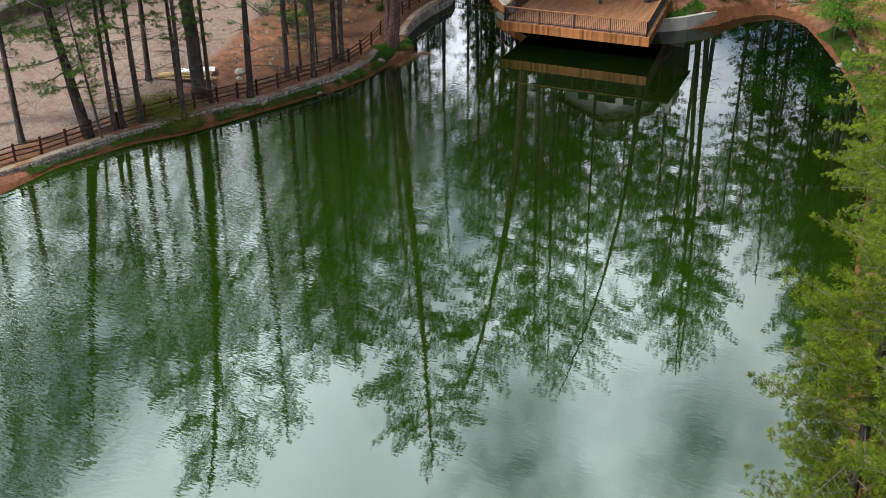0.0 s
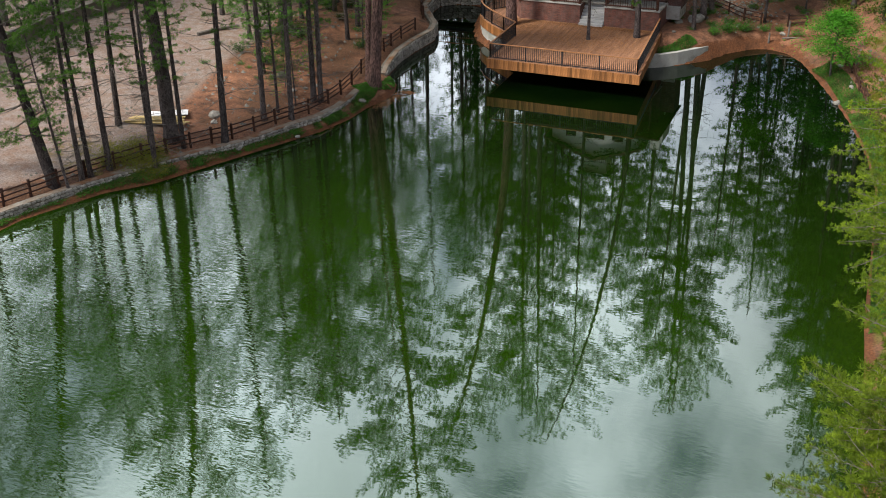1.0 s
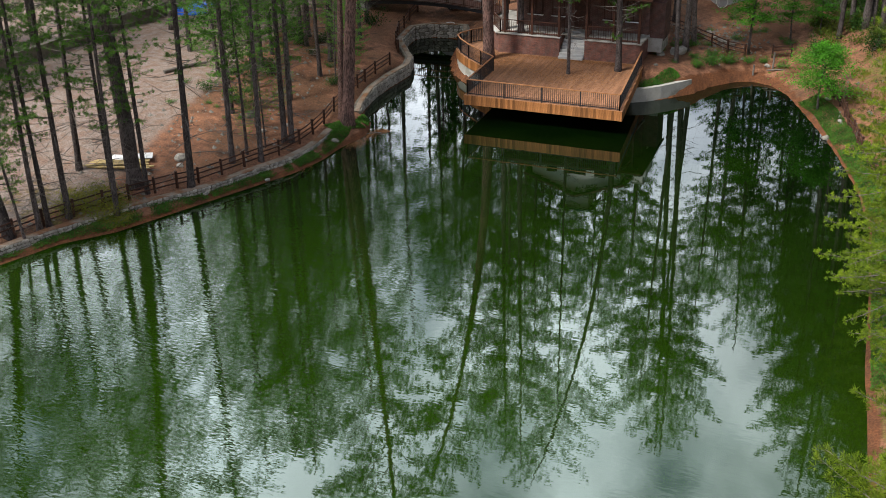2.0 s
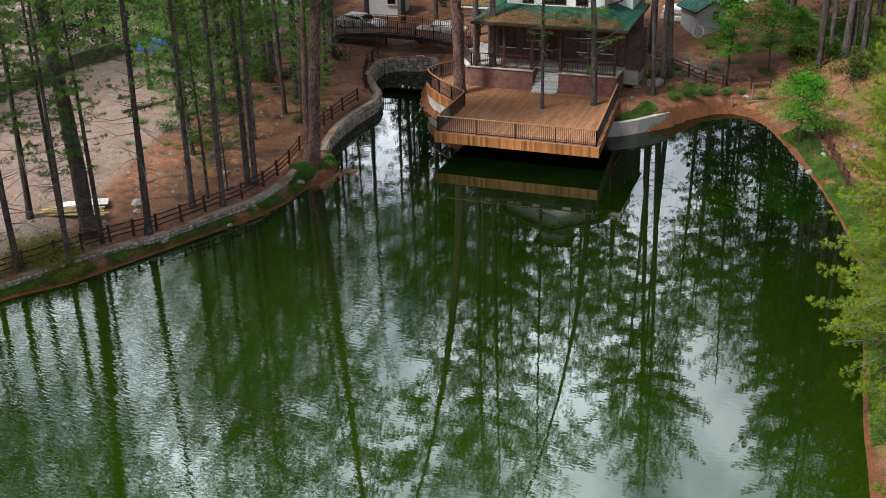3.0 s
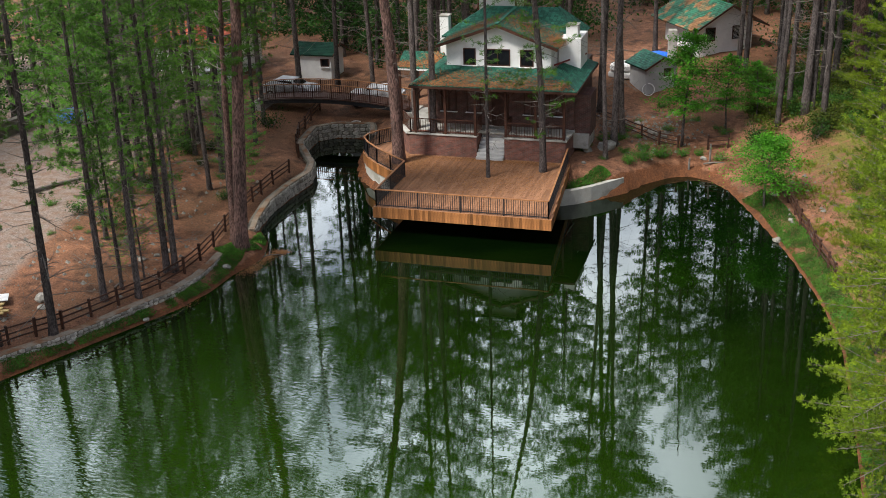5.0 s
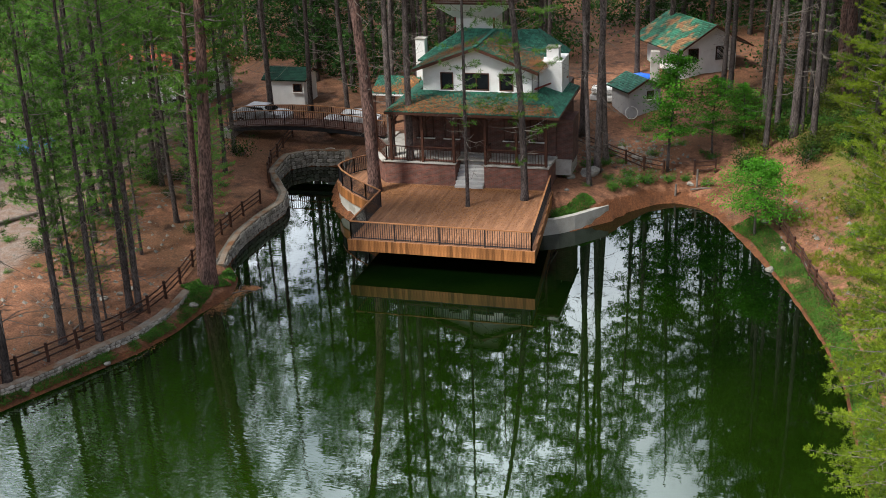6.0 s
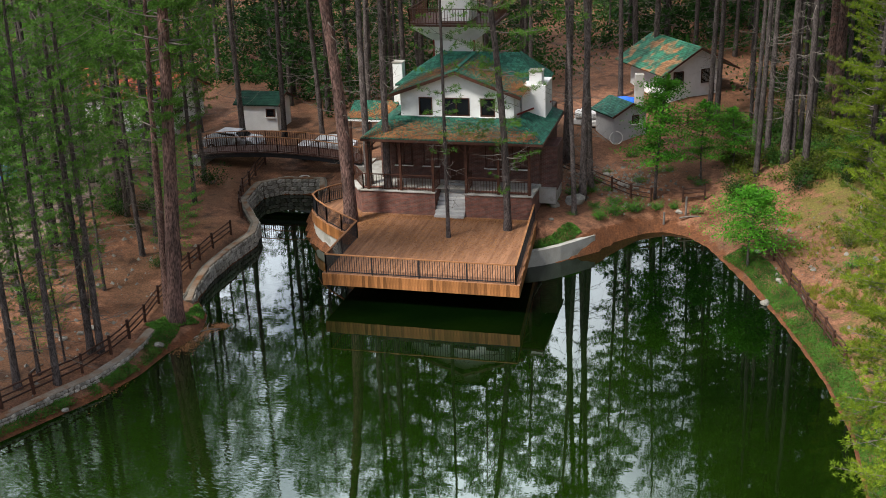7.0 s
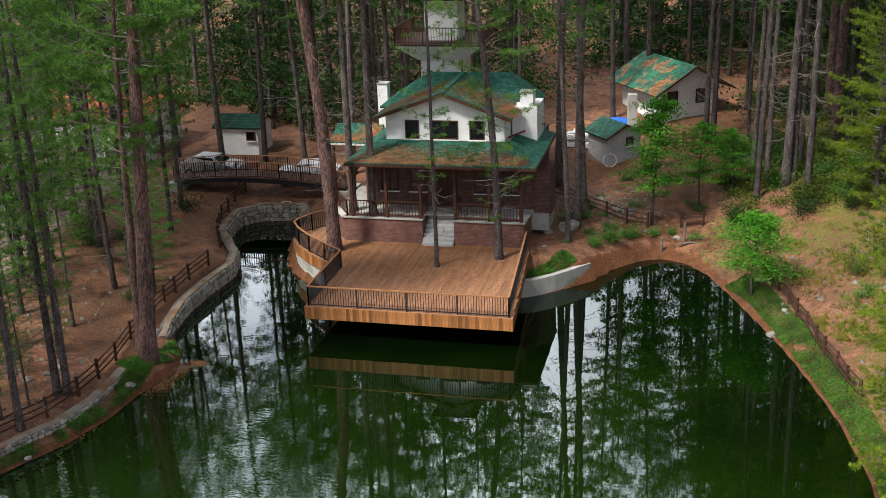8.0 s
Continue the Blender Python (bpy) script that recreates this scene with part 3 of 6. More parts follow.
def roof_plane(name, corners, parent, material=SHINGLE, tile=0.25, course=0.19, thick=0.09, label="", shingles=True):
    """A roof slope with its board, and shingles laid on it in overlapping courses. corners: eave left, eave right, top right, top left."""
    a, b, c, d = (Vector(v) for v in corners)
    nrm = (b - a).cross(d - a).normalized()
    under = [v - nrm * thick for v in (a, b, c, d)]
    slab = link_mesh(name, [a, b, c, d] + under, [(0, 1, 2, 3), (7, 6, 5, 4), (0, 4, 5, 1), (1, 5, 6, 2), (2, 6, 7, 3), (3, 7, 4, 0)], UNDERLAY if shingles and material == SHINGLE else material, parent, label)
    if not shingles:
        return slab
    rise = ((d - a).length + (c - b).length) / 2
    rows = max(2, int(rise / course))
    verts, faces = [], []
    for r in range(rows):
        t0, t1 = r / rows, min(1.0, (r + 1.25) / rows)
        l0, r0, l1, r1 = a.lerp(d, t0), b.lerp(c, t0), a.lerp(d, t1), b.lerp(c, t1)
        n = max(1, int((r0 - l0).length / tile))
        shift = 0.5 * (r % 2)
        for i in range(-1, n + 1):
            u0, u1 = max(0, (i + shift) / n), min(1, (i + 1 + shift) / n)
            if u1 - u0 < 0.15 / n:
                continue
            um, q = (u0 + u1) / 2, 0.22 * (u1 - u0)
            h0, h1 = nrm * (0.028 + 0.008 * random.random()), nrm * 0.006
            tm = t0 + 0.35 / rows
            lm, rm = a.lerp(d, tm), b.lerp(c, tm)
            s = len(verts)
            # a six-sided tab, thick at its lower edge
            g = 0.05 * (u1 - u0)
            u0, u1 = u0 + g, u1 - g
            verts += [l0.lerp(r0, u0 + q) + h0, l0.lerp(r0, u1 - q) + h0, lm.lerp(rm, u1) + h0 * 0.9, l1.lerp(r1, u1) + h1, l1.lerp(r1, u0) + h1, lm.lerp(rm, u0) + h0 * 0.9,
                      l0.lerp(r0, u0 + q), l0.lerp(r0, u1 - q), lm.lerp(rm, u1), lm.lerp(rm, u0)]
            faces += [(s, s + 1, s + 2, s + 3, s + 4, s + 5), (s, s + 6, s + 7, s + 1), (s + 1, s + 7, s + 8, s + 2), (s + 5, s + 9, s + 6, s)]
    tiles = link_mesh("shingles", verts, faces, material, parent)
    tiles["kind"] = "stuff"
    return slab


def window(parent, x0, x1, z0, z1, y, panes=1, sill=True, frame_mat=STAIN, face=-1):
    """A window in a wall facing the water: frame, sill and glass, set into the wall."""
    w = part("window", box((x1 - x0, 0.04, z1 - z0), ((x0 + x1) / 2, y - face * 0.05, (z0 + z1) / 2)), GLASS, parent, "dark window in a brown frame")
    f = 0.06
    bm = box((x1 - x0 + 2 * f, 0.09, f), ((x0 + x1) / 2, y + face * 0.01, z1 + f / 2))
    box((x1 - x0 + 2 * f, 0.09, f), ((x0 + x1) / 2, y + face * 0.01, z0 - f / 2), bm=bm)
    for x in (x0 - f / 2, x1 + f / 2):
        box((f, 0.09, z1 - z0), (x, y + face * 0.01, (z0 + z1) / 2), bm=bm)
    for i in range(1, panes):
        box((0.045, 0.07, z1 - z0), (x0 + (x1 - x0) * i / panes, y + face * 0.005, (z0 + z1) / 2), bm=bm)
    part("window_frame", bm, frame_mat, w)
    if sill:
        part("sill", box((x1 - x0 + 0.26, 0.18, 0.05), ((x0 + x1) / 2, y + face * 0.07, z0 - f - 0.03), 0.008), WHITE, w)
    return w


def build_house():
    house = tagged(empty("house", (4.3, 14, 0)), "white two-storey house over a brick porch, with green shingled roofs", "house")
    house.matrix_world = Matrix.Identity(4)
    # plinth in two blocks either side of the steps, with a chamfered corner
    for x0, x1 in ((PX0, SX0), (SX1, PX1)):
        part("plinth", box((x1 - x0, 4.0, HF - 0.06 - 0.6), ((x0 + x1) / 2, PY + 2.0, (HF - 0.06 + 0.6) / 2)), BRICK, house, "red brick plinth wall")
        part("ledge", box((x1 - x0 + 0.1, 0.42, 0.075), ((x0 + x1) / 2, PY + 0.15, HF - 0.022), 0.01), CONCRETE, house, "pale stone coping")
    ch = [(PX0, PY), (PX0 - 1.0, PY + 1.6), (PX0 - 1.0, PY + 4.0), (PX0, PY + 4.0)]
    link_mesh("plinth", [(x, y, 0.6) for x, y in ch] + [(x, y, HF - 0.06) for x, y in ch],
              [(0, 1, 5, 4), (1, 2, 6, 5), (2, 3, 7, 6), (3, 0, 4, 7), (4, 5, 6, 7)], BRICK, house)
    part("ledge", beam((PX0, PY + 0.05, HF - 0.022), (PX0 - 1.0, PY + 1.65, HF - 0.022), 0.4, 0.075), CONCRETE, house)
    part("porch_floor", box((10.9, 5.0, 0.05), (3.65, PY + 3.4, HF - 0.03)), CONCRETE, house, "pale porch floor")
    part("side_coping", beam((9.0, 9.55, HF + 0.03), (9.12, 11.6, HF + 0.03), 0.3, 0.12), CONCRETE, house)
    # steps
    rise, going, n = (HF - DZ) / 8, 0.27, 8
    for i in range(n):
        y0 = PY - 0.32 + i * going
        part("step", box((SX1 - SX0 - 0.04, going + 0.06, rise), ((SX0 + SX1) / 2, y0 + going / 2, DZ + rise * (i + 0.5)), 0.012), STEPS, house)
        if i:
            part("riser_fill", box((SX1 - SX0 - 0.06, going, rise * i), ((SX0 + SX1) / 2, y0 + going / 2 + 0.05, DZ + rise * i / 2)), CONCRETE, house)
    # ground-floor wall under the porch
    wall_y = 12.0
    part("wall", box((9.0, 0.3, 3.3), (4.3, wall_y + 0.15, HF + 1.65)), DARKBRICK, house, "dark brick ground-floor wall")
    for x0, x1, panes in ((0.6, 1.5, 2), (2.3, 3.1, 2), (6.0, 6.9, 2), (7.6, 8.4, 2)):
        window(house, x0, x1, HF + 0.9, HF + 2.3, wall_y - 0.02, panes)
    door = part("door", box((1.1, 0.06, 2.1), (4.4, wall_y - 0.02, HF + 1.05), 0.01), STAIN, house, "dark wooden entrance door")
    part("handle", box((0.03, 0.05, 0.14), (4.82, wall_y - 0.07, HF + 1.0)), STEEL, door)
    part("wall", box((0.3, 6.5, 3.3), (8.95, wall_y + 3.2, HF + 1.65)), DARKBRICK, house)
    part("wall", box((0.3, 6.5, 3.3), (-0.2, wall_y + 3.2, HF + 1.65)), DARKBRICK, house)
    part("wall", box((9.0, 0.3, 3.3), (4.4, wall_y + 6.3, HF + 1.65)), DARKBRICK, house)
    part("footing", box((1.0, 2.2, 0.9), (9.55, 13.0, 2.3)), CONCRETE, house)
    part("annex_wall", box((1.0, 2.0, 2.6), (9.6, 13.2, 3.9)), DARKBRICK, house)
    # porch posts, beam and braces
    posts = (-0.45, 1.5, SX0 - 0.08, SX1 + 0.08, 7.2, 8.95)
    eave_z = 6.12
    for x in posts:
        post = part("porch_post", box((0.15, 0.15, eave_z - HF - 0.1), (x, PY + 0.12, (eave_z + HF) / 2 - 0.02)), STAIN, house)
        for s in (-1, 1):
            if PX0 < x + s * 0.6 < PX1:
                part("brace", beam((x, PY + 0.12, eave_z - 0.85), (x + s * 0.55, PY + 0.12, eave_z - 0.25), 0.08, 0.08), STAIN, post)
    part("porch_beam", box((10.0, 0.16, 0.2), (4.35, PY + 0.12, eave_z - 0.15)), STAIN, house)
    rails = tagged(empty("porch_railing"), "brown timber balustrade along the porch ledge", "railing")
    runs = [((PX0 + 0.1, PY + 0.14), (SX0 - 0.08, PY + 0.14)), ((SX1 + 0.08, PY + 0.14), (PX1 - 0.1, PY + 0.14)), ((PX0 + 0.1, PY + 0.14), (PX0 - 0.9, PY + 1.7)),
            ((SX0 - 0.08, PY + 0.14), (SX0 - 0.08, PY + 1.5)), ((SX1 + 0.08, PY + 0.14), (SX1 + 0.08, PY + 1.5))]
    for (ax, ay), (bx, by) in runs:
        rail_run(rails, Vector((ax, ay, HF)), Vector((bx, by, HF)), 0.08, height_m=0.92, gap=0.16, bars=STAIN, cap=STAIN, post_every=2.6)
    # lower roof: front slope and two hipped ends
    e0, e1 = (-0.55, 8.95, 6.2), (9.8, 8.95, 6.2)
    t0, t1 = (0.75, 12.05, 6.80), (7.95, 12.05, 6.80)
    roof_plane("lower_roof", (e0, e1, t1, t0), house, label="green shingles drifted with pine needles")
    roof_plane("lower_roof", (e1, (9.8, 16.5, 6.2), (7.95, 16.5, 6.80), t1), house)
    roof_plane("lower_roof", ((-0.55, 16.5, 6.2), e0, t0, (0.75, 16.5, 6.80)), house)
    part("gutter", beam((-0.55, 8.93, 6.12), (9.8, 8.93, 6.12), 0.05, 0.13), STAIN, house)
    part("gutter", beam((9.82, 8.93, 6.12), (9.82, 16.5, 6.12), 0.05, 0.13), STAIN, house)
    part("gutter", beam((-0.57, 8.93, 6.12), (-0.57, 16.5, 6.12), 0.05, 0.13), STAIN, house)
    part("porch_ceiling", box((10.2, 7.4, 0.05), (4.62, 12.7, 6.05)), STAIN, house)
    # upper storey with its gable towards the water
    ux0, ux1, uy0, uy1, uz0, uz1, apex = 0.98, 7.66, 12.0, 16.6, 6.2, 8.22, 9.42
    mid = 4.36
    # gable wall with real window openings
    wins = [(2.08, 2.88, 6.86, 7.92), (3.49, 5.08, 6.86, 7.92), (5.71, 6.56, 6.86, 7.92)]
    xs = sorted({ux0, ux1} | {w[0] for w in wins} | {w[1] for w in wins})
    for a, b in zip(xs, xs[1:]):
        hole = next((w for w in wins if abs(w[0] - a) < 1e-6), None)
        for z0, z1 in ([(uz0, hole[2]), (hole[3], uz1)] if hole else [(uz0, uz1)]):
            part("wall", box((b - a, 0.25, z1 - z0), ((a + b) / 2, uy0 + 0.125, (z0 + z1) / 2)), WHITE, house, "white rendered gable wall")
    gable = [(ux0, uy0, uz1), (ux1, uy0, uz1), (mid, uy0, apex)]
    link_mesh("gable", gable + [(x, y + 0.25, z) for x, y, z in gable], [(0, 1, 2), (5, 4, 3), (0, 3, 4, 1), (1, 4, 5, 2), (2, 5, 3, 0)], WHITE, house)
    for x0, x1, z0, z1 in wins:
        window(house, x0 + 0.06, x1 - 0.06, z0 + 0.06, z1 - 0.06, uy0 + 0.02, 2 if x1 - x0 > 1 else 1)
    for x in (ux0, ux1):
        part("wall", box((0.25, uy1 - uy0, uz1 - uz0), (x + (0.125 if x == ux0 else -0.125), (uy0 + uy1) / 2 + 0.13, (uz0 + uz1) / 2)), WHITE, house)
    part("wall", box((ux1 - ux0, 0.25, 2.3), (mid, uy1, uz0 + 1.15)), WHITE, house)
    ov = 0.5
    rf, rb = uy0 - 0.55, uy1 + 0.3
    slope = (apex - uz1) / (mid - ux0)
    el, er = (ux0 - ov, uz1 - ov * slope + 0.12), (ux1 + ov, uz1 - ov * slope + 0.12)
    roof_plane("upper_roof", ((el[0], rb, el[1]), (el[0], rf, el[1]), (mid, rf, apex + 0.14), (mid, rb, apex + 0.14)), house)
    roof_plane("upper_roof", ((er[0], rf, er[1]), (er[0], rb, er[1]), (mid, rb, apex + 0.14), (mid, rf, apex + 0.14)), house)
    for side in (el, er):
        part("bargeboard", beam((side[0], rf - 0.02, side[1] - 0.09), (mid, rf - 0.02, apex + 0.05), 0.05, 0.17), STAIN, house)
    part("ridge_cap", beam((mid, rf, apex + 0.18), (mid, rb, apex + 0.18), 0.22, 0.05), SHINGLE, house)
    # cross roof behind
    roof_plane("upper_roof", ((-0.1, 14.6, 8.0), (8.9, 14.6, 8.0), (7.0, 17.2, 9.55), (2.3, 17.2, 9.55)), house)
    roof_plane("upper_roof", ((8.9, 14.6, 8.0), (8.9, 18.6, 8.0), (7.0, 17.6, 9.55), (7.0, 17.2, 9.55)), house)
    roof_plane("upper_roof", ((-0.1, 18.6, 8.0), (-0.1, 14.6, 8.0), (2.3, 17.2, 9.55), (2.3, 17.6, 9.55)), house)
    part("wall", box((8.3, 2.6, 1.9), (4.4, 16.5, 7.0)), WHITE, house)
    # chimneys
    for x, y, z, w in ((-0.48, 16.8, 8.9, 0.62), (8.5, 14.6, 9.0, 0.75)):
        chim = part("chimney", box((w, w, 4.2), (x, y, z - 2.1), 0.02), WHITE, house, "white rendered chimney")
        part("cap", box((w + 0.08, w + 0.08, 0.07), (x, y, z + 0.04), 0.01), CONCRETE, chim)
    # side wing wall towards the hill
    part("wall", box((1.4, 2.4, 2.6), (8.45, 15.0, 7.0)), WHITE, house)
    part("trim", beam((7.8, 12.2, 6.98), (9.2, 15.6, 6.98), 0.06, 0.09), TRIMRED, house)
    # annex roof on the left
    roof_plane("annex_roof", ((-3.4, 14.8, 5.75), (-0.5, 14.8, 5.75), (-0.5, 16.6, 6.5), (-3.4, 16.6, 6.5)), house)
    part("gutter", beam((-3.4, 14.76, 5.68), (-0.5, 14.76, 5.68), 0.05, 0.1), CREAM, house)
    for x in (-3.2, -2.0):
        part("porch_post", box((0.13, 0.13, 3.6), (x, 14.9, 3.9)), STAIN, house)
    # lookout tower with its gallery
    tx, ty = 2.72, 18.2
    part("tower_wall", box((2.55, 2.4, 4.2), (tx, ty + 1.2, 9.0)), WHITE, house, "white lookout tower")
    fl = [(tx - 2.55, ty - 1.1, 11.05), (tx + 2.7, ty - 1.1, 11.05), (tx + 2.7, ty + 3.4, 11.05), (tx - 2.55, ty + 3.4, 11.05)]
    lo = [(tx - 1.3, ty, 10.0), (tx + 1.3, ty, 10.0), (tx + 1.3, ty + 2.4, 10.0), (tx - 1.3, ty + 2.4, 10.0)]
    link_mesh("gallery_soffit", fl + lo, [(0, 1, 2, 3), (7, 6, 5, 4), (0, 4, 5, 1), (1, 5, 6, 2), (2, 6, 7, 3), (3, 7, 4, 0)], WHITE, house)
    part("gallery_floor", box((5.4, 4.6, 0.1), (tx + 0.07, ty + 1.15, 11.1)), STAIN, house)
    part("tower_wall", box((2.0, 1.9, 2.6), (tx, ty + 1.3, 12.4)), WHITE, house)
    for s in (-1, 1):
        part("trim", box((0.1, 0.1, 1.3), (tx + s * 1.28, ty - 0.02, 9.7)), TRIMRED, house)
    tr = tagged(empty("gallery_railing"), "dark timber balustrade round the tower gallery", "railing")
    c = [Vector((tx - 2.5, ty - 1.05, 11.15)), Vector((tx + 2.65, ty - 1.05, 11.15)), Vector((tx + 2.65, ty + 3.3, 11.15)), Vector((tx - 2.5, ty + 3.3, 11.15))]
    for i in range(4):
        rail_run(tr, c[i], c[(i + 1) % 4], 0.07, height_m=0.95, gap=0.17, bars=STAIN, cap=STAIN, post_every=1.8)
    roof_plane("tower_roof", ((tx - 1.5, ty - 0.2, 13.6), (tx + 1.5, ty - 0.2, 13.6), (tx + 0.1, ty + 1.3, 14.4), (tx - 0.1, ty + 1.3, 14.4)), house)
    roof_plane("tower_roof", ((tx + 1.5, ty - 0.2, 13.6), (tx + 1.5, ty + 2.8, 13.6), (tx + 0.1, ty + 1.3, 14.4), (tx + 0.1, ty + 1.2, 14.4)), house)
    roof_plane("tower_roof", ((tx - 1.5, ty + 2.8, 13.6), (tx - 1.5, ty - 0.2, 13.6), (tx - 0.1, ty + 1.2, 14.4), (tx - 0.1, ty + 1.3, 14.4)), house)


build_deck()
build_house()


# ---- trees ----
def needle_crown(centres, outs, rng, per=9, length=0.30, width=0.035, up=0.5):
    """Tufts of needles: at each centre a burst of thin blades that point outwards and up. Returns verts and faces."""
    c = np.repeat(np.asarray(centres), per, axis=0)
    o = np.repeat(np.asarray(outs), per, axis=0)
    n = len(c)
    o = o / (np.linalg.norm(o, axis=1, keepdims=True) + 0.15)
    d = rng.normal(size=(n, 3)) * 0.75 + o * 0.9
    d[:, 2] += up
    d /= np.linalg.norm(d, axis=1, keepdims=True)
    side = np.cross(d, rng.normal(size=(n, 3)))
    side /= np.linalg.norm(side, axis=1, keepdims=True) + 1e-9
    ln = length * (0.6 + 0.8 * rng.random((n, 1)))
    w = width * (0.7 + 0.6 * rng.random((n, 1)))
    m = c + d * ln * 0.25
    v = np.empty((n * 3, 3))
    v[0::3], v[1::3], v[2::3] = m + side * w, c + d * ln, m - side * w
    i = np.arange(n) * 3
    return v, np.column_stack([i, i + 1, i + 2])


def mesh_from(name, v, f, material, smooth=False):
    me = bpy.data.meshes.new(name)
    v, f = np.asarray(v, float), np.asarray(f)
    me.vertices.add(len(v))
    me.vertices.foreach_set("co", v.ravel())
    me.loops.add(f.size)
    me.loops.foreach_set("vertex_index", f.ravel())
    me.polygons.add(len(f))
    me.polygons.foreach_set("loop_start", np.arange(0, f.size, f.shape[1]))
    me.polygons.foreach_set("loop_total", np.full(len(f), f.shape[1]))
    me.update()
    me.materials.append(material)
    if smooth:
        me.polygons.foreach_set("use_smooth", [True] * len(me.polygons))
    return me


def brush(centres, ways, rng, per, length, width):
    """Bottle-brush tufts: round each shoot end thin needles that stand out from the shoot and point forward. Returns verts and faces."""
    c, w = np.repeat(centres, per, axis=0), np.repeat(ways, per, axis=0)
    n = len(c)
    w = w / (np.linalg.norm(w, axis=1, keepdims=True) + 1e-9)
    side = np.cross(w, rng.normal(size=(n, 3)))
    side /= np.linalg.norm(side, axis=1, keepdims=True) + 1e-9
    lean = 0.25 + 1.15 * rng.random((n, 1))
    d = w * np.cos(lean) + side * np.sin(lean)
    ln = length * (0.7 + 0.5 * rng.random((n, 1)))
    root = c - w * length * 0.8 * rng.random((n, 1))
    edge = np.cross(d, rng.normal(size=(n, 3)))
    edge *= width * (0.7 + 0.6 * rng.random((n, 1))) / (np.linalg.norm(edge, axis=1, keepdims=True) + 1e-9)
    v = np.empty((n * 3, 3))
    v[0::3], v[1::3], v[2::3] = root + d * ln * 0.3 + edge, root + d * ln, root + d * ln * 0.3 - edge
    i = np.arange(n) * 3
    return v, np.column_stack([i, i + 1, i + 2])


def spikes(a, b, r):
    """Three-sided tapered twigs from the points a to the points b. Returns verts and faces."""
    d = b - a
    u = np.cross(d, [0.3, 0.2, 0.93])
    u *= r / (np.linalg.norm(u, axis=1, keepdims=True) + 1e-9)
    w = np.cross(d, u)
    w *= r / (np.linalg.norm(w, axis=1, keepdims=True) + 1e-9)
    n = len(a)
    v = np.empty((n * 4, 3))
    v[0::4], v[1::4], v[2::4], v[3::4] = a + u, a - u * 0.5 + w * 0.87, a - u * 0.5 - w * 0.87, b
    i = np.arange(n) * 4
    return v, np.vstack([np.column_stack([i, i + 1, i + 3]), np.column_stack([i + 1, i + 2, i + 3]), np.column_stack([i + 2, i, i + 3])])


